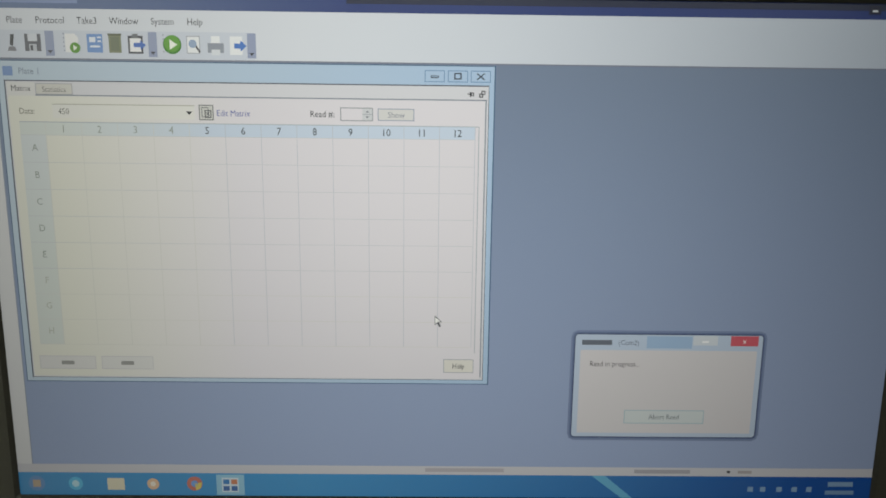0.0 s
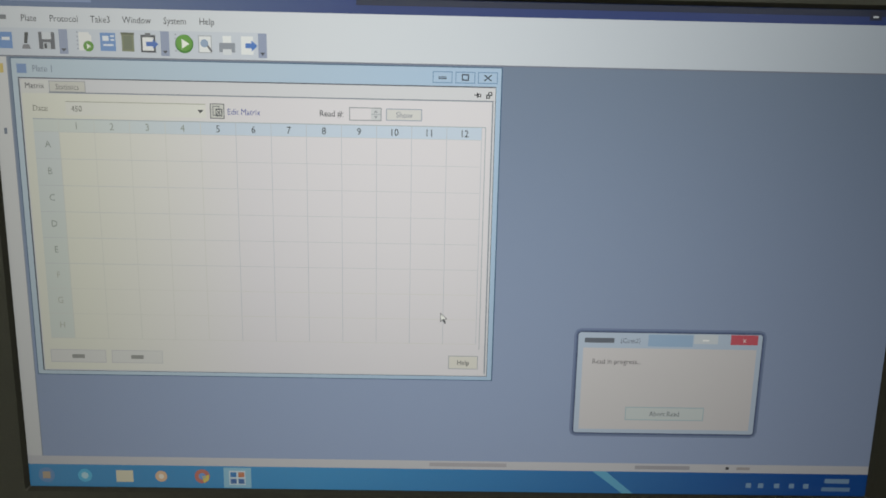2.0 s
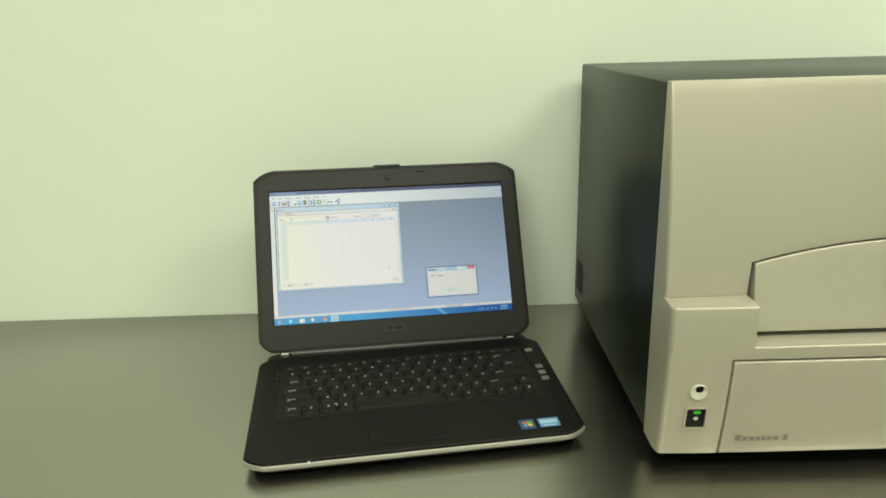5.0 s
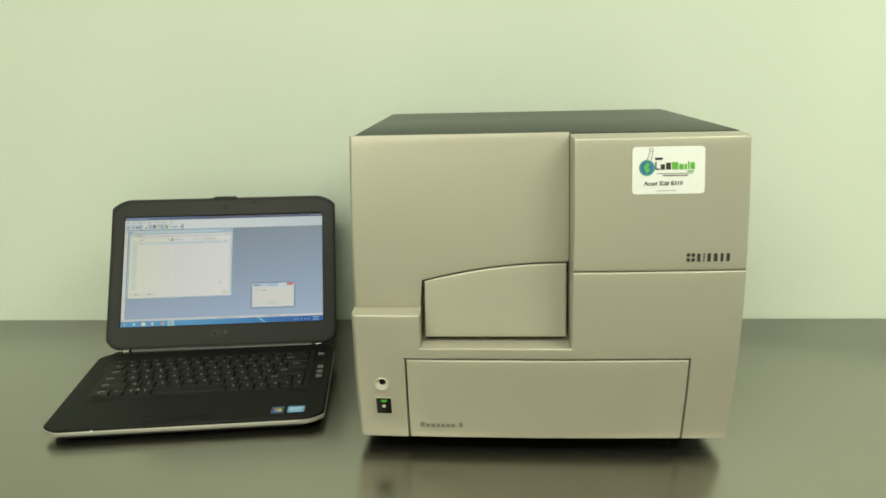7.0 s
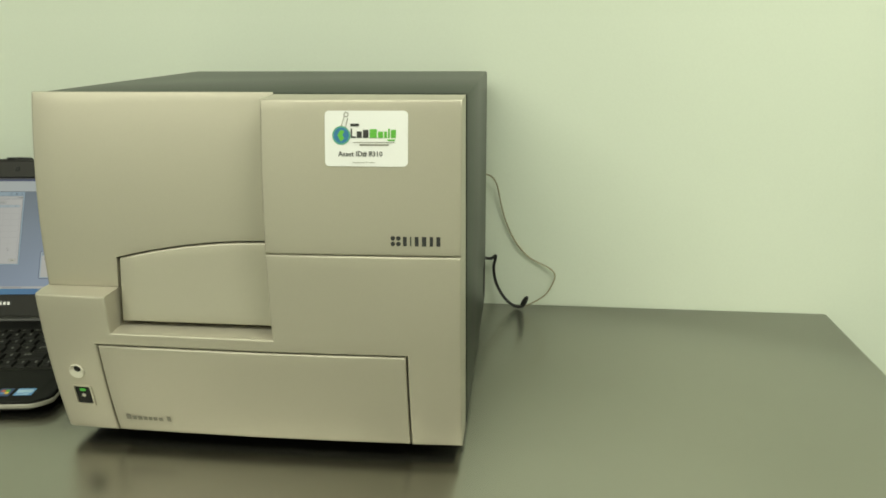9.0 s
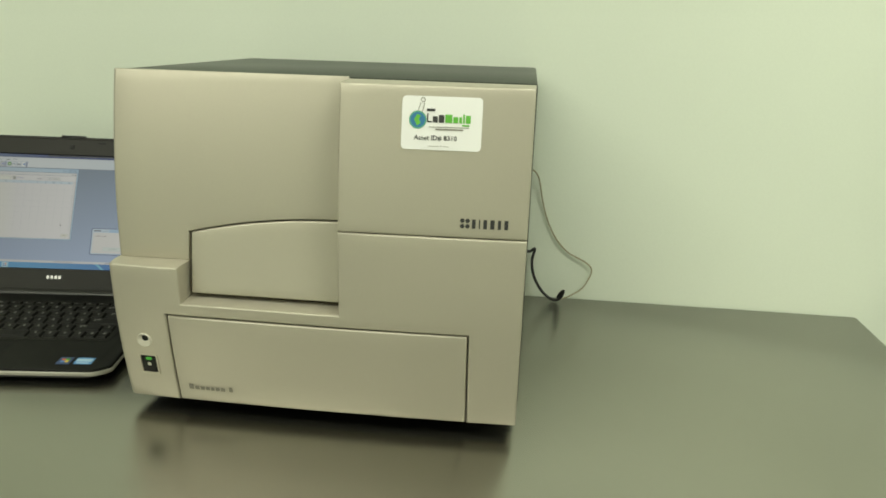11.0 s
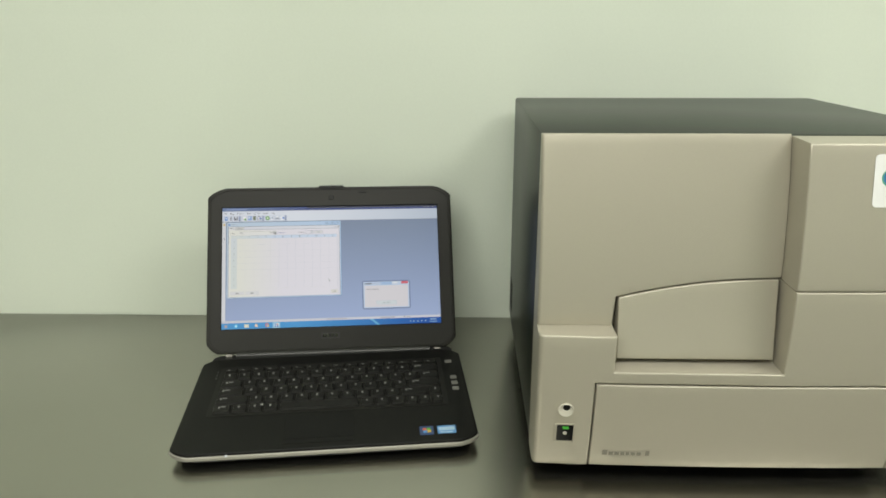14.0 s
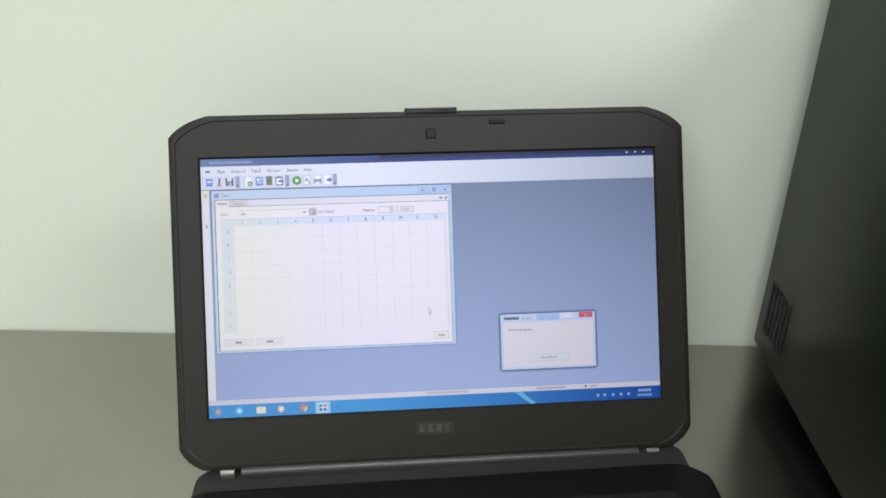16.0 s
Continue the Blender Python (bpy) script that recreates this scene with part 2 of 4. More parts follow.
def letters(bm, text, x, y, size, mat=0, centre=False, z=0.0, bold=0.0, stretch=1.0):
    """Flat writing in x and y, its lower left end (or middle) at x, y; size: the height of a capital."""
    cu = bpy.data.curves.new("writing", "FONT")
    cu.body, cu.size, cu.offset, cu.resolution_u = text, size / 0.70, bold, 2
    if centre:
        cu.align_x = "CENTER"
    ob = bpy.data.objects.new("writing", cu)
    scene.collection.objects.link(ob)
    me = bpy.data.meshes.new_from_object(ob.evaluated_get(bpy.context.evaluated_depsgraph_get()))
    verts = [bm.verts.new((x + v.co.x * stretch, y + v.co.y, z)) for v in me.vertices]
    for p in me.polygons:
        try:
            bm.faces.new([verts[k] for k in p.vertices]).material_index = mat
        except ValueError:
            pass
    bpy.data.objects.remove(ob)
    bpy.data.meshes.remove(me)
    bpy.data.curves.remove(cu)
    return bm


# ---- the room ----
def structure(name, bm, mats, label):
    return tagged(mesh_object(name, bm, mats), label, "setting", kind="structure")


# walls south, west and east are unseen; west stands far off to cut bounce
X0, X1, Y0, HIGH = -5.6, 3.4, -3.6, 2.8
structure("floor", block(bmesh.new(), X0 - 0.15, X1 + 0.15, Y0 - 0.15, WALL + 0.15, -0.1, 0), FLOOR_VINYL, "grey vinyl floor of the laboratory")
structure("ceiling", block(bmesh.new(), X0 - 0.15, X1 + 0.15, Y0 - 0.15, WALL + 0.15, HIGH, HIGH + 0.1), CEILING_PAINT, "plain white painted ceiling")
structure("wall_north", block(bmesh.new(), X0 - 0.15, X1 + 0.15, WALL, WALL + 0.15, 0, HIGH), WALL_PAINT, "pale green painted wall, out of view behind the steel bench")
structure("wall_south", block(bmesh.new(), X0 - 0.15, X1 + 0.15, Y0 - 0.15, Y0, 0, HIGH), WALL_PAINT, "pale green painted wall, out of view")
structure("wall_west", block(bmesh.new(), X0 - 0.15, X0, Y0, WALL, 0, HIGH), WALL_PAINT, "pale green painted wall, out of view")
structure("wall_east", block(bmesh.new(), X1, X1 + 0.15, Y0, WALL, 0, HIGH), WALL_PAINT, "pale green painted wall, out of view")
for lx, ly, _, sx, sy in LAMPS:
    hx, hy = sx / 2 + 0.025, sy / 2 + 0.025
    lamp = thing("ceiling_light", pose(lx, ly, HIGH), "white rectangular ceiling light panel, out of view", "ceiling light", "ceiling lights")
    part("frame", ring_slab(bmesh.new(), rounded_rect(-hx - 0.03, hx + 0.03, -hy - 0.03, hy + 0.03, [0.01] * 4, 2), rounded_rect(-hx, hx, -hy, hy, [0.005] * 4, 2), -0.05, 0), WHITE_PLASTIC, lamp)
    part("diffuser", block(bmesh.new(), -hx, hx, -hy, hy, -0.03, -0.02), DIFFUSER, lamp)

# ---- the steel bench ----
BX0, BX1, BY0 = -1.15, 1.230, -0.42
bench = thing("steel_bench", pose(0, 0, 0), "brushed stainless steel work bench against the wall", "table")
part("top", block(bmesh.new(), BX0, BX1, BY0, WALL - 0.002, TABLE - 0.04, TABLE, 0.004, 2), STEEL, bench)
part("shelf", block(bmesh.new(), BX0 + 0.05, BX1 - 0.05, BY0 + 0.05, WALL - 0.05, 0.25, 0.28, 0.003), STEEL_LEG, bench)
for lx in (BX0 + 0.06, BX1 - 0.06):
    for ly in (BY0 + 0.06, WALL - 0.06):
        leg = bmesh.new()
        disc(leg, lx, ly, 0.02, 0.0, TABLE - 0.041, 16)
        part("leg", leg, STEEL_LEG, bench)

# ---- the plate reader ----
RX0, RX1, RZ0, RZ1 = 0.2885, 0.7140, 0.918, 1.2675
SPLIT, BACK = 0.5315, -0.031


def proud(z, x=0.5):
    """The front of the case, bowed in height and a little in plan."""
    return -0.0935 + (0.56 if z > 1.07 else 0.7) * (z - 1.07) ** 2 + 0.005 * ((x - 0.5) / 0.2125) ** 2


def sunk(z, x=0.5):
    """The curved front of the set-back upper left panel, rolling back where it meets the door."""
    away = min(1.0, max(0.0, (SPLIT - x) / 0.24))
    roll = max(0.0, (x - SPLIT + 0.03) / 0.03)
    return -0.0605 + 0.68 * (z - 1.07) ** 2 - 0.0035 * away + 0.002 * roll ** 2


def arch(x):
    """The curved upper edge of the plate carrier's opening."""
    s = (x - 0.3665) / (0.531 - 0.3665)
    return 1.108 + 0.0195 * s + 0.0075 * 4 * s * (1 - s) * 0.75


def round_corner(bm, x, back, by):
    """Rounds the upright front edge at x more softly than the rest."""
    edges = [e for e in bm.edges if all(abs(v.co.x - x) < 1e-6 and v.co.y < back - 0.0005 for v in e.verts) and abs(e.verts[0].co.z - e.verts[1].co.z) > 0.001 and e.calc_face_angle(0) > radians(50)]
    bmesh.ops.bevel(bm, geom=edges, offset=by, segments=4, affect="EDGES", profile=0.5, clamp_overlap=True)


def curved_panel(columns, front, back, rows=14, round_by=0.0022, corner=0.0):
    """A solid panel: columns of (x, low z, high z), its front following front(z)."""
    bm = bmesh.new()
    grid = []
    for x, lo, hi in columns:
        zs = [lo + (hi - lo) * k / rows for k in range(rows + 1)]
        grid.append(([bm.verts.new((x, front(z, x), z)) for z in zs], [bm.verts.new((x, back, z)) for z in zs]))
    for (f0, b0), (f1, b1) in zip(grid, grid[1:]):
        for k in range(rows):
            bm.faces.new((f0[k], f1[k], f1[k + 1], f0[k + 1]))
            bm.faces.new((b1[k], b0[k], b0[k + 1], b1[k + 1]))
        bm.faces.new((f0[0], b0[0], b1[0], f1[0]))
        bm.faces.new((f0[rows], f1[rows], b1[rows], b0[rows]))
    for f, b in (grid[0], grid[-1]):
        for k in range(rows):
            bm.faces.new((f[k], f[k + 1], b[k + 1], b[k]))
    bmesh.ops.recalc_face_normals(bm, faces=bm.faces)
    if corner:
        round_corner(bm, RX0, back, corner)
    edges = [e for e in bm.edges if len(e.link_faces) == 2 and e.calc_face_angle(0) > radians(50) and all(v.co.y < back - 0.0005 for v in e.verts)]
    bmesh.ops.bevel(bm, geom=edges, offset=round_by, segments=3, affect="EDGES", profile=0.5, clamp_overlap=True)
    return bm


def cell_panel(xs, zs, mask, front, back, sub=0.012, round_by=0.0022, corner=0.0):
    """A solid panel of cells in x and z, some left open, its front following front(z)."""
    fine, owner = [zs[0]], []
    for j, (a, b) in enumerate(zip(zs, zs[1:])):
        n = max(1, round((b - a) / sub))
        fine += [a + (b - a) * (k + 1) / n for k in range(n)]
        owner += [j] * n
    bm, made = bmesh.new(), {}

    def vert(i, k, back_side):
        key = (i, k, back_side)
        if key not in made:
            made[key] = bm.verts.new((xs[i], back if back_side else front(fine[k], xs[i]), fine[k]))
        return made[key]

    def filled(i, k):
        return 0 <= i < len(xs) - 1 and 0 <= k < len(owner) and mask[owner[k]][i] == "#"

    for i in range(len(xs) - 1):
        for k in range(len(owner)):
            if not filled(i, k):
                continue
            bm.faces.new((vert(i, k, 0), vert(i + 1, k, 0), vert(i + 1, k + 1, 0), vert(i, k + 1, 0)))
            bm.faces.new((vert(i + 1, k, 1), vert(i, k, 1), vert(i, k + 1, 1), vert(i + 1, k + 1, 1)))
            for (di, dk), (a, b) in {(-1, 0): ((i, k), (i, k + 1)), (1, 0): ((i + 1, k), (i + 1, k + 1)), (0, -1): ((i, k), (i + 1, k)), (0, 1): ((i, k + 1), (i + 1, k + 1))}.items():
                if not filled(i + di, k + dk):
                    bm.faces.new((vert(*a, 0), vert(*b, 0), vert(*b, 1), vert(*a, 1)))
    bmesh.ops.recalc_face_normals(bm, faces=bm.faces)
    if corner:
        round_corner(bm, RX0, back, corner)
    edges = [e for e in bm.edges if len(e.link_faces) == 2 and e.calc_face_angle(0) > radians(50) and all(v.co.y < back - 0.0005 for v in e.verts)]
    bmesh.ops.bevel(bm, geom=edges, offset=round_by, segments=3, affect="EDGES", profile=0.5, clamp_overlap=True)
    return bm


def onto_front(bm, off, front=proud):
    """Lays a flat drawing in x and y (as z) on the case's front, off metres proud, keeping its own small heights."""
    for v in bm.verts:
        x, z, h = v.co
        v.co = (x, front(z, x) - off - h, z)
    return bm


reader = thing("plate_reader", pose(0, 0, 0), "silver-grey microplate reader with dark grey cover on the bench", "lab instrument")
# cover: one folded sheet over the top, sides and back, standing open in front
cover = bmesh.new()
block(cover, RX0 + 0.0005, RX1 + 0.0015, BACK + 0.0015, 0.338, 0.9195, 1.2585, 0.003, 2)
for v in cover.verts:  # the top falls a little towards the back
    if v.co.z > 1.2:
        v.co.z += 0.0080 * (0.338 - v.co.y) / 0.366
part("cover", cover, COVER, reader, "dark grey-green enamelled metal cover")
part("base_plate", block(bmesh.new(), RX0 + 0.006, RX1 - 0.006, -0.055, 0.33, 0.913, 0.919, 0.002), DARK, reader, "black base plate")
for fx in (RX0 + 0.05, RX1 - 0.05):
    for fy in (-0.02, 0.29):
        foot = bmesh.new()
        disc(foot, fx, fy, 0.014, TABLE, 0.9129, 20)
        part("foot", foot, RUBBER, reader, "black rubber foot")
# front casing
part("upper_right_panel", curved_panel([(x, 1.1259, RZ1 - 0.002) for x in (SPLIT, 0.56, 0.60, 0.65, 0.69, RX1)], proud, BACK), SILVER, reader, "silver door panel with rounded edges")
xs = [RX0, 0.3468, 0.3650, SPLIT, 0.6625, RX1]
zs = [RZ0, 1.0245, 1.0375, 1.0768, 1.1251]
mask = ["#...#", "#####", "##.##", "...##"]
part("front_casing", cell_panel(xs, zs, mask, proud, BACK, corner=0.006), SILVER, reader, "silver moulded front casing")
cols = [(RX0, 1.0770, RZ1), (0.32, 1.0770, RZ1), (0.3645, 1.0770, RZ1), (0.3665, arch(0.3665), RZ1)]
cols += [(x, arch(x), RZ1) for x in np.linspace(0.3665, SPLIT - 0.0006, 24)[1:].tolist()]
part("upper_left_panel", curved_panel(cols, sunk, BACK, 16, corner=0.004), SILVER, reader, "set-back silver front panel with an arched lower edge")
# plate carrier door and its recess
part("recess", block(bmesh.new(), 0.3652, SPLIT - 0.0002, -0.046, BACK, 1.038, 1.13), GAP, reader, "grey recess block behind the carrier door, coloured as soft shade")
sill = bmesh.new()
corners = [(-0.0890, 1.0376), (-0.0890, 1.0379), (-0.046, 1.0392), (-0.046, 1.0376)]
ends = [[sill.verts.new((x, y, z)) for y, z in corners] for x in (0.3653, SPLIT - 0.0003)]
for k in range(4):
    sill.faces.new((ends[0][k], ends[0][(k + 1) % 4], ends[1][(k + 1) % 4], ends[1][k]))
sill.faces.new(ends[0]), sill.faces.new(ends[1])
part("sill", sill, SILVER, reader, "silver sill under the carrier door")


def flap_front(z, x=0.5):
    return -0.0725 + (z - 1.046) * 0.17


flap = curved_panel([(x, 1.0440, arch(x) - 0.0020) for x in np.linspace(0.3695, SPLIT - 0.0035, 10).tolist()], flap_front, -0.050, 8, 0.0015)
part("carrier_door", flap, SILVER, reader, "silver hinged door of the plate carrier")
# lower door
# backing block whose grey stands in for shade in the door's gap
part("gap_backing", block(bmesh.new(), 0.344, 0.664, -0.070, BACK, 0.9185, 1.0285), GAP, reader, "grey backing behind the lower door's gap, coloured as soft shade")
lower = curved_panel([(x, RZ0 + 0.0005, 1.0228) for x in (0.3485, 0.40, 0.50, 0.60, 0.6608)], lambda z, x: proud(z, x) + 0.0004, -0.0705, 10, 0.0018)
lower_door = part("lower_door", lower, SILVER, reader, "wide silver lower door")
mark = bmesh.new()
wx = 0.3610
for w, h in ((0.0052, 0.0065), (0.0046, 0.0042), (0.0046, 0.0042), (0.0040, 0.0042), (0.0036, 0.0042), (0.0044, 0.0042), (0.0046, 0.0042)):
    slab(mark, [(wx, 0.9345), (wx + w, 0.9345), (wx + w, 0.9345 + h), (wx, 0.9345 + h)], 0, 0.0002)
    wx += w + 0.0016
wx += 0.003
slab(mark, [(wx, 0.9345), (wx + 0.0040, 0.9345), (wx + 0.0040, 0.941), (wx, 0.941)], 0, 0.0002)
onto_front(mark, 0.0003)
tagged(part("printed_name", mark, INK_GREY, lower_door), "small dark grey printed bars", kind="stuff")
# socket and switch
jack = bmesh.new()
turns = np.linspace(0, 2 * math.pi, 29)[:-1]
dish = [[jack.verts.new((cx + r * math.cos(a), cz + r * math.sin(a), d)) for a in turns] for cx, cz, r, d in ((0.3192, 0.9918, 0.0084, -0.001), (0.3192, 0.9918, 0.0080, 0.0016), (0.3192, 0.9919, 0.0075, 0.0020), (0.3200, 0.9947, 0.0038, 0.0002), (0.3200, 0.9947, 0.0036, -0.001))]
for a, b in zip(dish, dish[1:]):
    for k in range(len(turns)):
        jack.faces.new((a[k], a[(k + 1) % len(turns)], b[(k + 1) % len(turns)], b[k]))
bmesh.ops.recalc_face_normals(jack, faces=jack.faces[:])
part("socket_ring", onto_front(jack, 0), RING, reader, "pale dished ring of a round socket")
hole = bmesh.new()
disc(hole, 0.3200, 0.9947, 0.0037, -0.002, 0.0001)
part("socket", onto_front(hole, 0), BLACK, reader, "dark round socket")
switch = bmesh.new()
ring_slab(switch, rounded_rect(0.3090, 0.3305, 0.9488, 0.9745, [0.002] * 4, 3), rounded_rect(0.3110, 0.3287, 0.9518, 0.9733, [0.001] * 4, 3), -0.002, 0.0014)
bezel = part("switch_bezel", onto_front(switch, 0), SILVER, reader, "raised frame round the power switch")
rocker = bmesh.new()
slab(rocker, rounded_rect(0.3115, 0.3285, 0.9522, 0.9730, [0.001] * 4, 3), -0.002, 0.0008, 0.0006)
onto_front(rocker, 0)
for v in rocker.verts:
    v.co.y += 0.0022 * (1 - abs(v.co.z - 0.962) / 0.0105)
part("power_switch", rocker, BLACK, reader, "black rocker switch")
lit = bmesh.new()
slab(lit, rounded_rect(0.3172, 0.3236, 0.9680, 0.9710, [0.001] * 4, 3), 0, 0.0010)
part("switch_light", onto_front(lit, 0.0006), LED_GREEN, reader, "glowing green switch light")
lit = bmesh.new()
disc(lit, 0.3200, 0.9625, 0.0021, 0, 0.0022, 16)
part("switch_symbol", onto_front(lit, -0.0010), RING, reader, "pale switch symbol")
# maker's mark: four dots and bars
mark = bmesh.new()
for dx in (0.6520, 0.6570):
    for dz in (0.1378, 0.1430):
        disc(mark, dx, 1.0 + dz, 0.0021, 0, 0.0002, 16)
wx = 0.6612
for w in (0.0034, 0.0012, 0.0034, 0.0040, 0.0030, 0.0036):
    slab(mark, [(wx, 1.1358), (wx + w, 1.1358), (wx + w, 1.1445), (wx, 1.1445)], 0, 0.0002)
    wx += w + 0.0031
tagged(part("maker_mark", onto_front(mark, 0.0003), INK, reader), "black dots and bars printed on the panel", kind="stuff")
# side louvres
for side, sx in ((-1, RX0 + 0.0005), (1, RX1 + 0.0015)):
    vent = bmesh.new()
    for k in range(6):
        y = 0.285 + 0.007 * k
        block(vent, sx - 0.0004, sx + 0.0004, y, y + 0.0035, 0.94, 0.985)
    part("vent", vent, DARK, reader, "dark louvred vent low on the cover")

# paper label stuck on the upper right panel
asset_label = thing("asset_label", pose(0, 0, 0), "white paper asset label stuck on the plate reader", "label")
sheet = bmesh.new()
outline = rounded_rect(0.5915, 0.6662, 1.2075, 1.2558, [0.004] * 4, 5)
slab(sheet, outline, 0, 0.0003)
bmesh.ops.bisect_plane(sheet, geom=sheet.verts[:] + sheet.edges[:] + sheet.faces[:], plane_co=(0, 1.2325, 0), plane_no=(0, 1, 0))
for zc in (1.220, 1.2445):
    bmesh.ops.bisect_plane(sheet, geom=sheet.verts[:] + sheet.edges[:] + sheet.faces[:], plane_co=(0, zc, 0), plane_no=(0, 1, 0))
part("paper", onto_front(sheet, 0.0004), PAPER, asset_label)
logo = bmesh.new()
disc(logo, 0.6065, 1.2345, 0.0082, 0, 0.0001, 28, 0)
disc(logo, 0.6065, 1.2345, 0.0068, 0, 0.0002, 28, 1)
slab(logo, [(0.6030, 1.2350), (0.6060, 1.2395), (0.6095, 1.2385), (0.6075, 1.2350), (0.6095, 1.2320), (0.6060, 1.2290), (0.6045, 1.2320)], 0, 0.0003, mat=2)
slab(logo, [(0.6062, 1.2425), (0.6068, 1.2424), (0.6092, 1.2500), (0.6086, 1.2502)], 0, 0.0003, mat=3)
slab(logo, [(0.6102, 1.2418), (0.6108, 1.2417), (0.6126, 1.2495), (0.6120, 1.2497)], 0, 0.0003, mat=3)
ring_slab(logo, [(0.6109 + 0.0022 * math.cos(a), 1.2525 + 0.0022 * math.sin(a)) for a in np.linspace(0, 6.2832, 17)[:-1]],
          [(0.6109 + 0.0016 * math.cos(a), 1.2525 + 0.0016 * math.sin(a)) for a in np.linspace(0, 6.2832, 17)[:-1]], 0, 0.0003, 3)
part("emblem", onto_front(logo, 0.0008), [INK_TEAL, INK_BLUE, INK_GREEN, INK_GREY], asset_label, "blue-green round emblem")
words = bmesh.new()
for x0, x1, z0, z1, k in ((0.6148, 0.6225, 1.2424, 1.2448, 0), (0.6150, 0.6162, 1.2325, 1.2405, 0), (0.6150, 0.6195, 1.2325, 1.2337, 0), (0.6205, 0.6250, 1.2325, 1.2380, 0),
                          (0.6260, 0.6310, 1.2325, 1.2395, 0), (0.6320, 0.6385, 1.2325, 1.2400, 1), (0.6395, 0.6440, 1.2325, 1.2380, 1), (0.6450, 0.6475, 1.2325, 1.2380, 1),
                          (0.6485, 0.6500, 1.2325, 1.2405, 1), (0.6510, 0.6555, 1.2325, 1.2395, 1), (0.6480, 0.6545, 1.2298, 1.2312, 1), (0.6170, 0.6545, 1.2282, 1.2287, 2),
                          (0.6230, 0.6490, 1.2258, 1.2270, 2), (0.6165, 0.6270, 1.2108, 1.2112, 2), (0.6310, 0.6370, 1.2108, 1.2112, 2), (0.6285, 0.6295, 1.2108, 1.2118, 2)):
    slab(words, [(x0, z0), (x1, z0), (x1, z1), (x0, z1)], 0, 0.0002, mat=k)
part("print_block", onto_front(words, 0.0008), [INK, INK_GREEN, INK_GREY], asset_label, "dark and green printed bars")
text = letters(bmesh.new(), "Asset ID# 8310", 0.6035, 1.2165, 0.0044, bold=0.00008)
part("lettering", onto_front(text, 0.0010), INK, asset_label, "black printed lettering")

# ---- cables behind the reader ----
cable = thing("power_cable", pose(0, 0, 0), "thin black power cable hanging behind the plate reader", "cable")
part("cord", tube(bmesh.new(), [(0.700, 0.3395, 0.985), (0.722, 0.345, 0.978), (0.731, 0.347, 0.982), (0.728, 0.349, 0.962), (0.732, 0.348, 0.938), (0.744, 0.344, 0.917), (0.758, 0.340, 0.905), (0.770, 0.337, 0.903), (0.777, 0.336, 0.909), (0.780, 0.336, 0.919), (0.776, 0.338, 0.915), (0.772, 0.342, 0.906)], 0.0023), CABLE_BLACK, cable)
cable = thing("data_cable", pose(0, 0, 0), "thin beige cable looping behind the plate reader onto the bench", "cable")
part("cord", tube(bmesh.new(), [(0.69, 0.3395, 1.106), (0.716, 0.346, 1.109), (0.730, 0.352, 1.095), (0.738, 0.356, 1.060), (0.747, 0.357, 1.030), (0.762, 0.357, 1.000), (0.783, 0.357, 0.977), (0.812, 0.356, 0.962), (0.822, 0.354, 0.951), (0.818, 0.350, 0.936), (0.808, 0.346, 0.921), (0.792, 0.341, 0.911), (0.778, 0.338, 0.905), (0.769, 0.339, 0.9035)], 0.0012), CABLE_BEIGE, cable)

# ---- the laptop ----
YAW = 7.2
laptop = thing("laptop", pose(0.060, -0.0395, TABLE, 0, 0, YAW), "open black laptop with lit screen standing on the bench", "laptop")
SLOPE = 0.050     # the deck rises towards the hinge


def lifted(bm):
    for v in bm.verts:
        v.co.z += SLOPE * max(v.co.y, -0.01)
    return bm


F = -0.010        # the front edge
shell = bmesh.new()
slab(shell, rounded_rect(-0.166, 0.166, F + 0.006, 0.228, [0.02, 0.02, 0.012, 0.012]), 0.0050, 0.0118, 0, 0.003)
for v in shell.verts:
    if v.co.z > 0.01:
        v.co.z += SLOPE * min(v.co.y, 0.18)
part("bottom_shell", shell, DARK, laptop, "black plastic underside")
for fx in (-0.14, 0.14):
    for fy in (0.02, 0.205):
        foot = bmesh.new()
        slab(foot, rounded_rect(fx - 0.015, fx + 0.015, fy - 0.006, fy + 0.006, [0.005] * 4, 4), 0.0, 0.0052)
        part("foot", foot, RUBBER, laptop, "black rubber foot")
trim = bmesh.new()
slab(trim, rounded_rect(-0.1745, 0.1745, F, 0.200, [(0.022, 0.014), (0.022, 0.014), (0.020, 0.014), (0.020, 0.014)], 8), 0.0095, 0.0155, 0.0015, 0.003, 2)
part("edge_trim", lifted(trim), TRIM, laptop, "silver metal trim round the edge")
deck = bmesh.new()
slab(deck, rounded_rect(-0.1735, 0.1735, F + 0.0015, 0.201, [(0.022, 0.014), (0.022, 0.014), (0.022, 0.016), (0.022, 0.016)], 8), 0.0153, 0.0188, 0.0018, 0, 3)
part("deck", lifted(deck), DECK, laptop, "black soft-touch palm rest and deck")
ZD = 0.0188
tray = bmesh.new()
slab(tray, rounded_rect(-0.1460, 0.1460, 0.0630, 0.1775, [0.004] * 4, 4), ZD - 0.001, ZD + 0.0004)
keyboard = part("keyboard", lifted(tray), KEY, laptop, "black keyboard with pale legends")
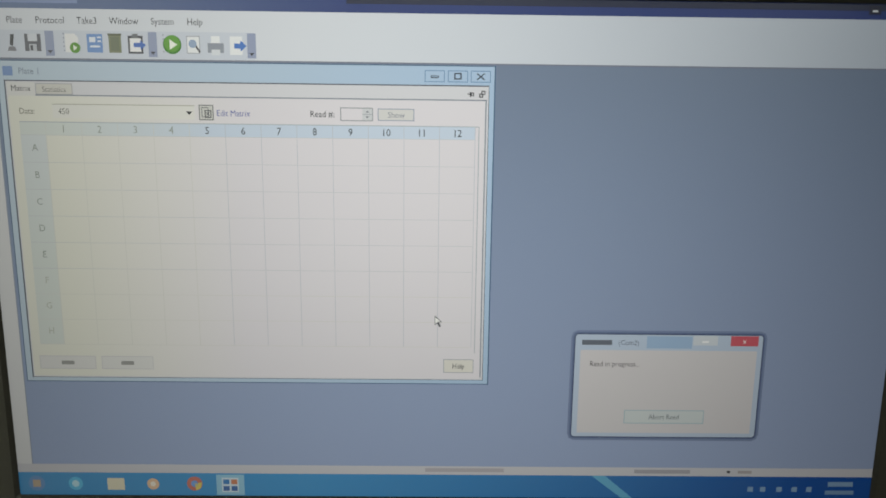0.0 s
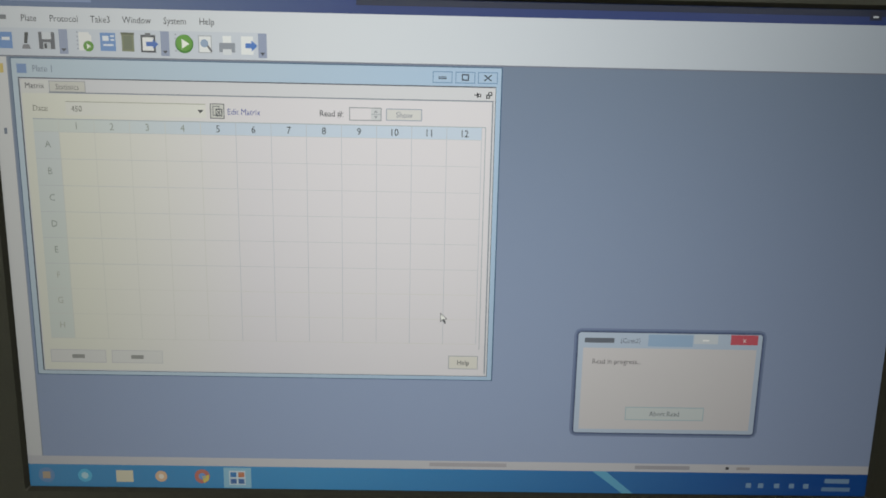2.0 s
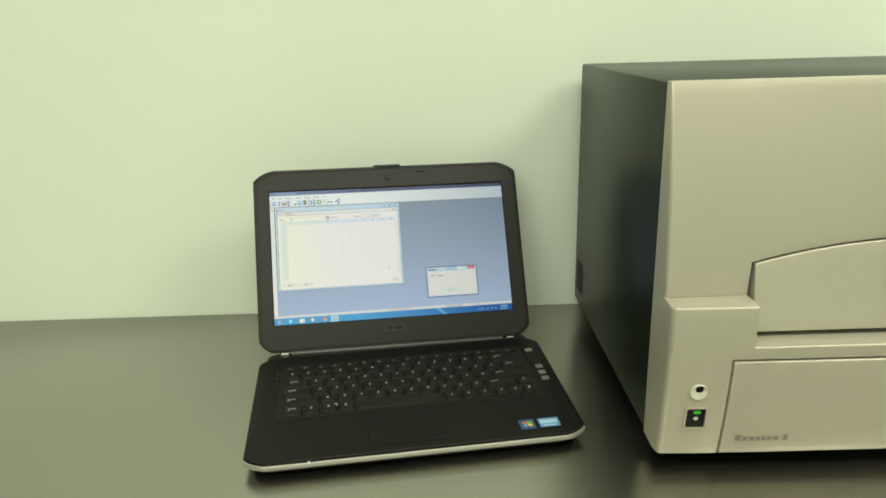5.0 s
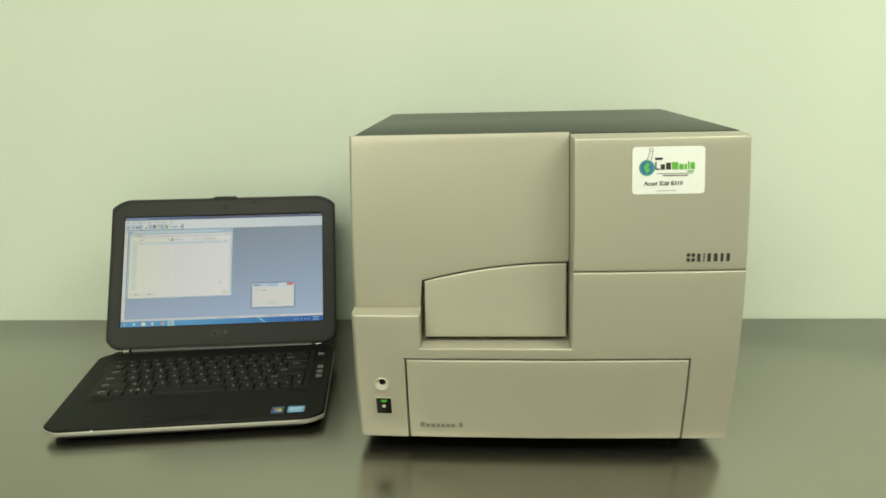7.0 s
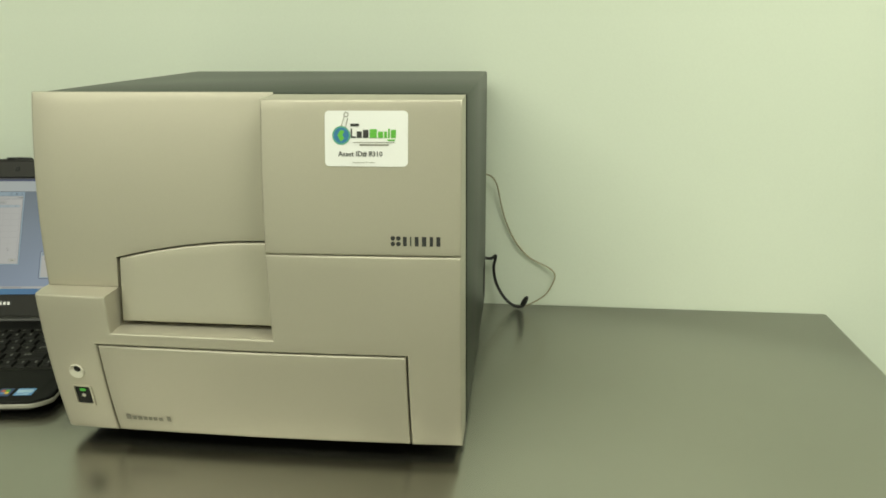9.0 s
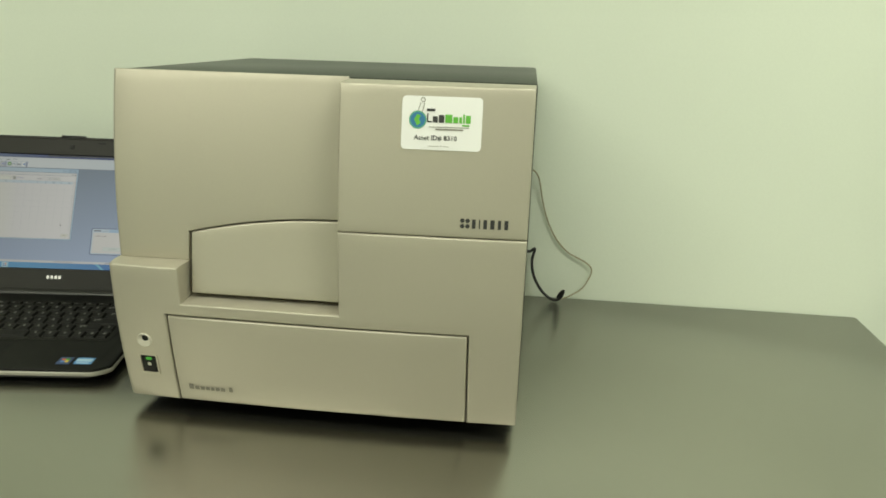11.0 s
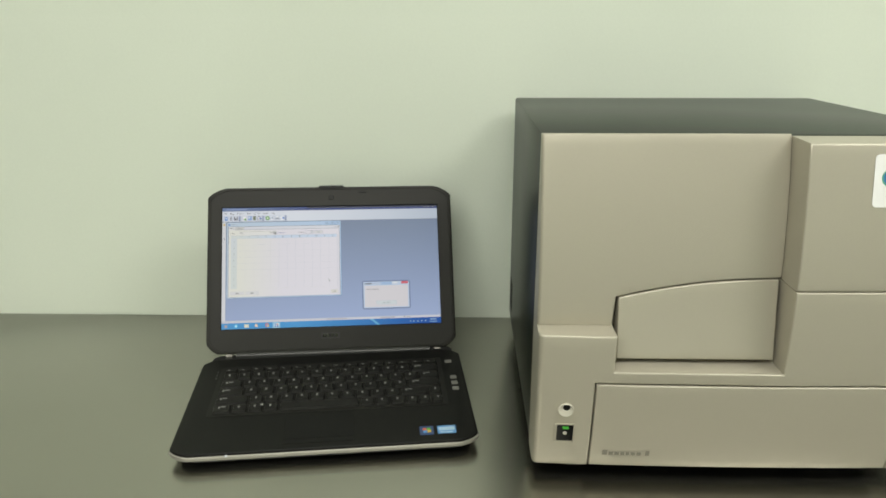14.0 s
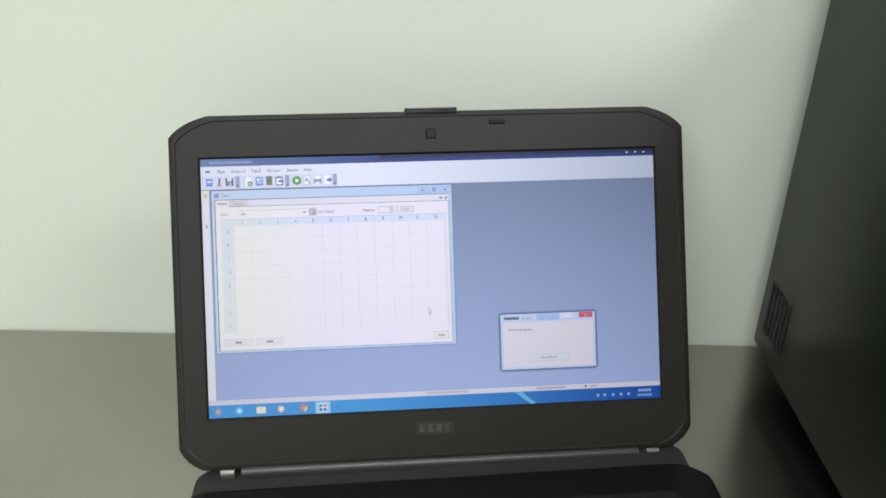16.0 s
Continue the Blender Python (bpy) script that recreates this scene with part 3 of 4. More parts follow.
KEY_ROWS = [  # front y, depth, key widths in units of one key
    (0.0685, 0.0178, [1.25, 1.0, 1.0, 1.0, 5.25, 1.0, 1.0, 1.0, 0.85, 0.85, 0.8]),
    (0.0872, 0.0178, [2.2, 1, 1, 1, 1, 1, 1, 1, 1, 1, 1, 1.9, 0.9]),
    (0.1059, 0.0178, [1.75, 1, 1, 1, 1, 1, 1, 1, 1, 1, 1, 1, 2.25]),
    (0.1246, 0.0178, [1.5, 1, 1, 1, 1, 1, 1, 1, 1, 1, 1, 1, 1, 1.5]),
    (0.1433, 0.0178, [1, 1, 1, 1, 1, 1, 1, 1, 1, 1, 1, 1, 1, 2]),
    (0.1620, 0.0115, [1] * 16),
]
KEY_MESHES = {}
for row, (y0, depth, widths) in enumerate(KEY_ROWS):
    unit = 0.281 / sum(widths)
    x = -0.1405
    for col, w in enumerate(widths):
        wide = round(w * unit - 0.0022, 5)
        key = (wide, depth)
        if key not in KEY_MESHES:
            bm = bmesh.new()
            slab(bm, rounded_rect(0, wide, 0, depth - 0.002, [0.0016] * 4, 2), 0, 0.0026)
            for v in bm.verts:
                if v.co.z > 0.001:
                    v.co.x = wide / 2 + (v.co.x - wide / 2) * (1 - 0.0026 / wide)
                    v.co.y = depth / 2 + (v.co.y - depth / 2) * 0.87
            if depth > 0.012:
                lx = 0.0062 if wide < 0.03 else 0.005
                if wide < 0.06:
                    slab(bm, [(lx, depth * 0.42), (lx + 0.0022, depth * 0.42), (lx + 0.0022, depth * 0.64), (lx, depth * 0.64)], 0.0026, 0.00275, mat=1)
                if 0.02 < wide < 0.06:
                    slab(bm, [(lx + 0.003, depth * 0.54), (lx + 0.0085, depth * 0.54), (lx + 0.0085, depth * 0.66), (lx + 0.003, depth * 0.66)], 0.0026, 0.00275, mat=1)
            else:
                slab(bm, [(0.003, 0.003), (0.0062, 0.003), (0.0062, 0.0044), (0.003, 0.0044)], 0.0026, 0.00275, mat=1)
            KEY_MESHES[key] = mesh_object("key", bm, [KEY, LEGEND])
            ob = KEY_MESHES[key]
        else:
            ob = new("key", KEY_MESHES[key].data)
        ob.parent = keyboard
        ob.matrix_basis = pose(x + 0.0011, y0, ZD + 0.0004 + SLOPE * y0, math.degrees(math.atan(SLOPE)))
        x += w * unit


def deck_piece(name, outline, z0, z1, mat, label, bevel=0.0, parent=None):
    return part(name, lifted(slab(bmesh.new(), outline, ZD + z0, ZD + z1, bevel)), mat, parent or laptop, label)


deck_piece("windows_legend", [(-0.0835, 0.0785), (-0.0800, 0.0785), (-0.0800, 0.0815), (-0.0835, 0.0815)], 0.002, 0.0034, LEGEND, "pale square legend on a key", parent=keyboard)
pad = deck_piece("touchpad", rounded_rect(-0.050, 0.030, 0.0105, 0.056, [0.003] * 4, 4), -0.001, 0.0002, DECK, "matt black touchpad")
for k in (0, 1):
    deck_piece("button", rounded_rect(-0.050 + 0.0405 * k, -0.0105 + 0.0405 * k, 0.0015, 0.0095, [0.002] * 4, 3), -0.001, 0.0004, DECK, "black touchpad button", parent=pad)
deck_piece("power_button", rounded_rect(0.1515, 0.1605, 0.1625, 0.1695, [0.0015] * 4, 3), 0, 0.0008, BUTTON, "dull silver power button")
for y in (0.0945, 0.1080, 0.1215):
    deck_piece("media_button", rounded_rect(0.1545, 0.1625, y, y + 0.0075, [0.001] * 4, 3), 0, 0.0008, BUTTON, "dull silver media button")
for k in range(3):
    deck_piece("status_light", rounded_rect(-0.150, -0.1488, 0.150 + 0.008 * k, 0.1516 + 0.008 * k, [0.0004] * 4, 2), 0, 0.0003, LEGEND, "tiny pale status mark")
st = deck_piece("square_sticker", rounded_rect(0.1065, 0.1225, 0.0035, 0.0200, [0.001] * 4, 3), 0, 0.0003, STICKER_NAVY, "dark blue sticker with a coloured emblem")
for x0, y0, m in ((0.1100, 0.0120, STICKER_RED), (0.1148, 0.0124, INK_GREEN), (0.1104, 0.0075, STICKER_BLUE), (0.1152, 0.0079, STICKER_AMBER)):
    deck_piece("emblem_patch", [(x0, y0), (x0 + 0.0044, y0), (x0 + 0.0044, y0 + 0.004), (x0, y0 + 0.004)], 0.0003, 0.0005, m, "", parent=st)
st = deck_piece("blue_sticker", rounded_rect(0.1270, 0.1485, 0.0045, 0.0195, [0.001] * 4, 3), 0, 0.0003, STICKER_BLUE, "light blue printed sticker")
deck_piece("pale_band", [(0.1285, 0.0100), (0.1470, 0.0100), (0.1470, 0.0165), (0.1285, 0.0165)], 0.0003, 0.0005, STICKER_PALE, "", parent=st)
deck_piece("lower_band", [(0.1300, 0.0058), (0.1450, 0.0058), (0.1450, 0.0078), (0.1300, 0.0078)], 0.0003, 0.0005, STICKER_PALE, "", parent=st)
# glint on the front edge, put in as a small glowing block
glint = bmesh.new()
block(glint, -0.1105, -0.1085, F - 0.0005, F + 0.001, 0.0150, 0.0168)
part("front_glint", lifted(glint), glow((225, 230, 235), 0.8), laptop, "tiny glowing white glint on the front edge")

# lid: its own axes with the display's middle as the origin, x right, y up the lid, z out of the display
LID_AT = Matrix.Translation((0.0249, 0.2367, 1.0317)) @ pose(0, 0, 0, 0, 0, 7.62) @ pose(0, 0, 0, 62.55) @ pose(0, 0, 0, 0, 0, -0.78)
lid_in = laptop.matrix_world.inverted() @ LID_AT


def lid_part(name, bm, mats, label="", parent=None):
    ob = part(name, bm, mats, parent or laptop, label)
    if parent is None:
        ob.matrix_basis = lid_in
    return ob


W, H = 0.30950, 0.1740
outer = rounded_rect(-0.1748, 0.1752, -0.1215, 0.1158, [(0.016, 0.015), (0.016, 0.015), (0.026, 0.0145), (0.026, 0.0145)], 8)
back = bmesh.new()
slab(back, outer, -0.0085, -0.0024, 0, 0.003, 2)
lid = lid_part("lid", back, LID, "black lid shell")
inner = rounded_rect(-W / 2, W / 2, -H / 2, H / 2, [0.0006] * 4, 8)
mid = rounded_rect(-W / 2 - 0.0012, W / 2 + 0.0012, -H / 2 - 0.0012, H / 2 + 0.0012, [0.001] * 4, 8)
rim = rounded_rect(-0.1708, 0.1712, -0.1180, 0.1125, [(0.016, 0.015), (0.016, 0.015), (0.026, 0.0145), (0.026, 0.0145)], 8)
frame_bm = bmesh.new()
n = len(outer)
rings = [[frame_bm.verts.new((x, y, z)) for x, y in line] for line, z in ((outer, -0.0023), (outer, 0.0008), (rounded_rect(-0.1741, 0.1745, -0.1208, 0.1151, [(0.016, 0.015), (0.016, 0.015), (0.026, 0.0145), (0.026, 0.0145)], 8), 0.0014), (rim, 0.0014), (rounded_rect(-0.1702, 0.1706, -0.1174, 0.1119, [(0.016, 0.015), (0.016, 0.015), (0.026, 0.0145), (0.026, 0.0145)], 8), 0.0008), (mid, 0.0010), (inner, -0.0006))]
for a, b in zip(rings, rings[1:]):
    for k in range(n):
        frame_bm.faces.new((a[k], a[(k + 1) % n], b[(k + 1) % n], b[k]))
bezel = lid_part("bezel", frame_bm, LID, "black plastic screen bezel")
latch = bmesh.new()
block(latch, -0.0173, 0.0190, 0.1130, 0.1178, -0.0060, 0.0016, 0.001, 2)
latch = lid_part("latch", latch, BLACK, "ridged black lid latch")
ridge = lid_part("ridge", block(bmesh.new(), -0.0165, -0.0152, 0.1170, 0.1184, -0.0055, 0.0010), BLACK, "", latch)
for k in range(1, 15):
    ob = new("ridge", ridge.data)
    ob.parent = latch
    ob.matrix_basis = pose(0.0024 * k, 0, 0)
eye = bmesh.new()
block(eye, -0.0030, 0.0040, 0.0970, 0.1040, 0.0006, 0.0017, 0.0006, 1)
webcam = lid_part("webcam", eye, BLACK, "small square webcam window")
lens = bmesh.new()
disc(lens, 0.0005, 0.1005, 0.0016, 0.0017, 0.0019, 16)
lid_part("lens", lens, KEY, "", webcam)
hook = bmesh.new()
block(hook, 0.0405, 0.0515, 0.1062, 0.1090, 0.0006, 0.0022, 0.0005, 1)
lid_part("latch_slot", hook, BLACK, "dark latch slot in the bezel")
badge = bmesh.new()
slab(badge, rounded_rect(-0.0160, 0.0095, -0.1040, -0.0960, [0.001] * 4, 3), 0.0008, 0.0011, mat=1)
for k in range(4):
    x = -0.0142 + 0.0057 * k
    block(badge, x, x + 0.0042, -0.1026, -0.0974, 0.0011, 0.0015, 0.0003, 1)
lid_part("badge", badge, [CHROME, DARK], "small chrome badge")
strip = bmesh.new()
tube(strip, [(-0.134, -0.1245, -0.003), (0.0, -0.1245, -0.003), (0.137, -0.1245, -0.003)], 0.0062, 14, 2)
lid_part("hinge_cover", strip, HINGE_COVER, "long dark hinge cover")
for x in (-0.148, 0.143):
    barrel = bmesh.new()
    tube(barrel, [(x, -0.1245, -0.003), (x + 0.004, -0.1245, -0.003), (x + 0.009, -0.1245, -0.003)], 0.0050, 14, 2)
    lid_part("hinge", barrel, HINGE, "dull metal hinge barrel")

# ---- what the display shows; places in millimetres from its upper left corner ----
# an even grey in itself; the ramp paints in the panel's view-angle brightening downwards
WORKSPACE = glow_ramp("workspace_angle_shade", (158, 173, 208), (112, 127, 152), 1, -0.08, 0.075)
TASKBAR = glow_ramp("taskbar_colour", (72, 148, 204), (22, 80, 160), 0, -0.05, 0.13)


class Picture:
    def __init__(self):
        self.bm, self.mats = bmesh.new(), []

    def slot(self, c):
        m = c if isinstance(c, bpy.types.Material) else shown(c)
        if m not in self.mats:
            self.mats.append(m)
        return self.mats.index(m)

    def poly(self, pts, c, level):
        z = -0.0012 + level * 0.00006
        f = self.bm.faces.new([self.bm.verts.new((u / 1000 - W / 2, H / 2 - v / 1000, z)) for u, v in pts][::-1])
        f.material_index = self.slot(c)

    def rect(self, u0, v0, u1, v1, c, level):
        self.poly([(u0, v0), (u1, v0), (u1, v1), (u0, v1)], c, level)

    def border(self, u0, v0, u1, v1, c, level, w=0.3):
        self.rect(u0, v0, u1, v0 + w, c, level), self.rect(u0, v1 - w, u1, v1, c, level)
        self.rect(u0, v0 + w, u0 + w, v1 - w, c, level), self.rect(u1 - w, v0 + w, u1, v1 - w, c, level)

    def dot(self, u, v, r, c, level):
        self.poly([(u + r * math.cos(a), v + r * math.sin(a)) for a in np.linspace(0, 2 * math.pi, 19)[:-1]], c, level)

    def text(self, words, u, v, size, c, level, centre=False, stretch=1.0, bold=0.0):
        letters(self.bm, words, u / 1000 - W / 2, H / 2 - v / 1000 - size / 2000, size / 1000, self.slot(c), centre, -0.0012 + level * 0.00006, bold / 1000, stretch)

    def done(self, name, label, parent):
        bm = self.bm
        me = bpy.data.meshes.new(name)
        for f in bm.faces:
            if f.normal.z < 0:
                f.normal_flip()
        bm.to_mesh(me)
        bm.free()
        for m in self.mats:
            me.materials.append(m)
        ob = new(name, me)
        ob.parent = parent
        return tagged(ob, label)


p = Picture()
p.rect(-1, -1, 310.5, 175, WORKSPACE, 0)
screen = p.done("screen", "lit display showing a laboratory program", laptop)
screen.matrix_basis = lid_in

INKY, PALE, CREAM, EDGE = (56, 58, 70), (212, 216, 226), (220, 219, 220), (150, 160, 180)
p = Picture()
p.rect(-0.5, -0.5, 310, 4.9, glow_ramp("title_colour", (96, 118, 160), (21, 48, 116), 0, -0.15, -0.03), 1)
p.rect(120, -0.5, 310, 2.2, (13, 26, 62), 2)
for u in (291, 297, 303):
    p.rect(u - 2, 0.6, u + 2, 3.4, (16, 22, 50), 3), p.rect(u - 0.9, 2.0, u + 0.9, 2.6, (220, 225, 235), 4)
p.rect(6, 1.6, 34, 3.2, (128, 146, 192), 2)
p.done("title_bar", "dark blue title bar", screen)

p = Picture()
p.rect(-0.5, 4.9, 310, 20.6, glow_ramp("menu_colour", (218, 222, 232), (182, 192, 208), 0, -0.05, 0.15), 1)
p.rect(-0.5, 20.3, 310, 20.8, (120, 126, 145), 2)
p.rect(3.0, 7.6, 6.2, 9.0, (120, 124, 134), 2)
for words, u in (("Plate", 13.4), ("Protocol", 24.8), ("Take3", 36.6), ("Window", 48.4), ("System", 60.8), ("Help", 71.2)):
    p.text(words, u, 8.4, 2.15, INKY, 2, True, 0.86)
p.rect(0.5, 11.6, 90.2, 20.2, (206, 212, 226), 2)
for u in (24.2, 57.3, 89.2):
    p.rect(u - 1.4, 11.8, u + 1.4, 19.6, (150, 160, 190), 3)
    p.poly([(u - 0.8, 17.9), (u + 0.8, 17.9), (u, 18.9)], INKY, 4)
for u in (28.6, 60.6):
    for k in range(5):
        p.rect(u, 12.4 + 1.3 * k, u + 0.4, 12.9 + 1.3 * k, (150, 155, 170), 3)
# toolbar pictures
p.rect(3.3, 13.0, 7.6, 18.2, (110, 150, 210), 3), p.rect(4.2, 14.6, 6.8, 15.6, (235, 238, 245), 4)
p.poly([(10.6, 18.2), (13.4, 18.2), (13.0, 16.8), (11.0, 16.8)], (130, 130, 140), 3), p.poly([(11.8, 13.0), (13.0, 13.0), (12.4, 16.6), (11.4, 16.4)], (60, 62, 72), 4)
p.rect(16.2, 12.8, 21.4, 18.2, (98, 100, 112), 3), p.rect(17.3, 12.8, 20.3, 15.1, (214, 218, 228), 4), p.rect(17.6, 16.0, 20.0, 18.2, (190, 195, 205), 4), p.rect(18.0, 16.4, 18.8, 18.0, (70, 72, 84), 5)
p.poly([(29.2, 12.6), (32.4, 12.6), (33.4, 13.8), (33.4, 18.4), (29.2, 18.4)], (236, 236, 238), 3), p.dot(32.3, 17.0, 1.7, (92, 150, 50), 4), p.poly([(31.8, 16.1), (33.1, 17.0), (31.8, 17.9)], (240, 245, 235), 5)
p.rect(36.2, 12.6, 41.2, 18.4, (112, 150, 208), 3), p.rect(37.0, 13.6, 39.0, 15.2, (228, 234, 245), 4), p.rect(39.6, 13.4, 40.8, 13.9, (228, 234, 245), 4), p.rect(39.6, 14.6, 40.8, 15.1, (228, 234, 245), 4), p.rect(37.2, 16.2, 40.4, 16.8, (228, 234, 245), 4)
p.rect(43.2, 12.6, 47.2, 18.4, (128, 134, 108), 3), p.rect(43.8, 13.4, 46.6, 17.8, (112, 120, 100), 4), p.rect(43.0, 12.4, 47.4, 13.1, (96, 100, 84), 4)
p.rect(49.4, 13.0, 54.2, 18.6, (70, 72, 84), 3), p.rect(50.0, 13.8, 53.6, 18.0, (240, 240, 244), 4), p.rect(50.9, 12.4, 52.7, 13.8, (110, 112, 120), 4), p.poly([(51.2, 15.2), (53.4, 15.2), (53.4, 14.4), (55.2, 15.9), (53.4, 17.4), (53.4, 16.6), (51.2, 16.6)], (70, 110, 190), 5)
p.dot(63.6, 15.6, 3.0, (58, 128, 34), 3), p.dot(63.6, 15.3, 2.6, (96, 160, 56), 4), p.poly([(62.8, 14.0), (65.3, 15.6), (62.8, 17.2)], (244, 248, 240), 5)
p.rect(68.2, 12.8, 72.6, 18.4, (236, 238, 242), 3), p.border(68.2, 12.8, 72.6, 18.4, (170, 174, 186), 4), p.dot(70.2, 15.3, 1.3, (150, 170, 200), 5), p.poly([(70.9, 16.1), (71.4, 15.7), (72.8, 17.7), (72.3, 18.1)], (90, 90, 100), 5)
p.rect(75.0, 15.0, 80.2, 18.0, (146, 152, 166), 3), p.rect(76.2, 12.8, 79.0, 15.0, (238, 240, 244), 4), p.rect(76.2, 17.0, 79.0, 18.8, (220, 224, 232), 4)
p.rect(82.2, 12.8, 86.2, 18.6, (236, 238, 242), 3), p.poly([(83.6, 15.0), (85.6, 15.0), (85.6, 14.0), (87.6, 15.8), (85.6, 17.6), (85.6, 16.6), (83.6, 16.6)], (74, 122, 200), 4)
p.done("menu_bar", "pale menu and tool bar", screen)

p = Picture()
p.rect(-0.5, 20.8, 5.2, 162.2, (218, 218, 222), 1), p.rect(5.0, 20.8, 5.4, 162.2, EDGE, 2)
p.rect(1.5, 23, 3.8, 26, (214, 190, 110), 2), p.rect(2.2, 44, 3.2, 46, (120, 130, 150), 2)
p.done("side_bar", "narrow pale side bar", screen)

p = Picture()
p.rect(6.2, 21.0, 168.6, 130.8, (70, 100, 134), 2)
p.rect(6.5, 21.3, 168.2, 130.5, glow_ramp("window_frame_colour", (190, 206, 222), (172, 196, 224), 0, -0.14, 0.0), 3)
p.rect(8.2, 23.0, 11.4, 26.0, (120, 150, 200), 4), p.text("Plate 1", 13.2, 24.4, 2.0, (120, 132, 150), 4, False, 0.9)
for u in (148.6, 156.2, 163.7):
    p.border(u - 3.3, 22.6, u + 3.3, 26.4, (120, 150, 190), 4)
p.border(147.3, 24.3, 149.9, 25.1, (52, 60, 80), 5, 0.28)
p.border(155.0, 23.4, 157.4, 25.5, (52, 60, 80), 5, 0.4)
for a in (1, -1):
    p.poly([(163.7 - 1.2 * a - 0.3, 23.5), (163.7 - 1.2 * a + 0.3, 23.5), (163.7 + 1.2 * a + 0.3, 25.5), (163.7 + 1.2 * a - 0.3, 25.5)], (52, 60, 80), 5 + (a > 0))
p.rect(8.3, 27.3, 166.6, 129.2, (90, 96, 112), 4)
p.rect(8.8, 27.7, 166.4, 129.0, (214, 214, 222), 5)
p.done("window_frame", "pale blue window frame with three buttons", screen)
p = Picture()
p.rect(18.2, 31.9, 166.0, 32.3, (140, 146, 160), 6), p.rect(165.4, 32.3, 165.8, 128.0, (140, 146, 160), 6)
p.rect(9.2, 28.0, 18.2, 32.4, CREAM, 6), p.text("Matrix", 13.6, 29.9, 1.9, INKY, 7, True, 0.9)
p.rect(18.4, 28.3, 30.4, 31.9, (208, 206, 202), 6), p.border(18.4, 28.3, 30.4, 31.9, (168, 170, 176), 7, 0.25), p.text("Statistics", 24.4, 30.2, 1.8, (128, 128, 130), 8, True, 0.86)
# the page's yellowish left end imitates warm glare on the display
p.rect(9.2, 32.4, 165.2, 128.6, glow_ramp("page_glare_colour", (227, 226, 217), (223, 219, 227), 0, -0.13, -0.07), 6)
p.done("matrix_page", "pale page with two tabs", screen)
p = Picture()
# this lettering is greyed as if under the left-hand glare
p.text("Data:", 15.0, 37.2, 1.9, (110, 110, 104), 7, True, 0.9)
p.rect(23.4, 34.9, 69.8, 39.4, (226, 225, 222), 7), p.rect(23.4, 34.8, 69.8, 35.1, (180, 180, 170), 8), p.text("450", 27.0, 37.2, 1.9, (110, 112, 108), 8, True, 0.9)
p.poly([(66.9, 36.8), (69.1, 36.8), (68.0, 37.9)], (46, 48, 58), 8)
p.done("data_box", "drop-down box reading 450", screen)
p = Picture()
p.rect(71.2, 34.6, 76.0, 39.6, (206, 206, 204), 7), p.border(71.2, 34.6, 76.0, 39.6, (110, 112, 118), 8, 0.3), p.border(72.1, 35.4, 74.4, 38.6, (110, 112, 118), 8, 0.25), p.border(73.1, 36.3, 75.3, 38.8, (70, 74, 84), 9, 0.3)
for a in (1, -1):
    p.poly([(74.2 - 0.6 * a - 0.15, 36.9), (74.2 - 0.6 * a + 0.15, 36.9), (74.2 + 0.6 * a + 0.15, 38.2), (74.2 + 0.6 * a - 0.15, 38.2)], (60, 64, 74), 10)
p.text("Edit Matrix", 76.9, 37.2, 2.0, (92, 102, 170), 7, False, 0.86)
p.done("edit_button", "small edit button with blue lettering", screen)
p = Picture()
p.text("Read #:", 107.6, 37.1, 2.05, INKY, 7, False, 0.9)
p.border(117.6, 34.9, 128.4, 39.3, (150, 152, 162), 7, 0.3), p.rect(124.9, 35.2, 128.1, 39.0, (206, 208, 214), 7)
p.poly([(125.9, 36.5), (127.1, 36.5), (126.5, 35.8)], (130, 134, 146), 8), p.poly([(125.9, 37.7), (127.1, 37.7), (126.5, 38.4)], (130, 134, 146), 8), p.rect(124.9, 37.0, 128.1, 37.2, (160, 164, 176), 8)
p.done("number_box", "empty number box", screen)
p = Picture()
p.rect(129.9, 35.1, 142.0, 39.1, (214, 213, 214), 7), p.border(129.9, 35.1, 142.0, 39.1, (158, 164, 184), 8, 0.3), p.text("Show", 136.0, 37.1, 1.95, (136, 140, 156), 8, True, 0.9)
p.done("show_button", "greyed button", screen)
p = Picture()
p.rect(159.3, 30.0, 160.2, 30.3, (40, 42, 52), 7), p.rect(160.2, 29.3, 160.5, 31.0, (40, 42, 52), 7), p.border(160.5, 29.6, 161.6, 30.7, (40, 42, 52), 7, 0.3)
p.border(164.0, 29.0, 165.3, 30.3, (40, 42, 52), 7, 0.3), p.border(163.3, 29.9, 164.6, 31.2, (40, 42, 52), 8, 0.35)
p.done("pin_buttons", "two tiny dark pin buttons", screen)
p = Picture()
# the well table
GU, GV, CU, CV = 20.6, 45.0, 11.8, 9.0
# header bands are paler at the left, glare put into their colour
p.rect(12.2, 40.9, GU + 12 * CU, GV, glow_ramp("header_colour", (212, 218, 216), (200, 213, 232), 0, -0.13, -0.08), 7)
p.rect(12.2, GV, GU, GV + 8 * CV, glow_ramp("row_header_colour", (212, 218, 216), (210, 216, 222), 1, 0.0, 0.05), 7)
p.rect(12.2, 40.6, 163.6, 40.9, (176, 184, 194), 8), p.rect(163.3, 40.9, 163.6, 119, (176, 182, 192), 8)
p.done("header_band", "pale blue row and column header", screen)
p = Picture()
# left and lower lines are fainter, a painted wash of glare
for k in range(13):
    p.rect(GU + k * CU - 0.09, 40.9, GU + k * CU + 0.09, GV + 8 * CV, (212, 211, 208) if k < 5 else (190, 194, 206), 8)
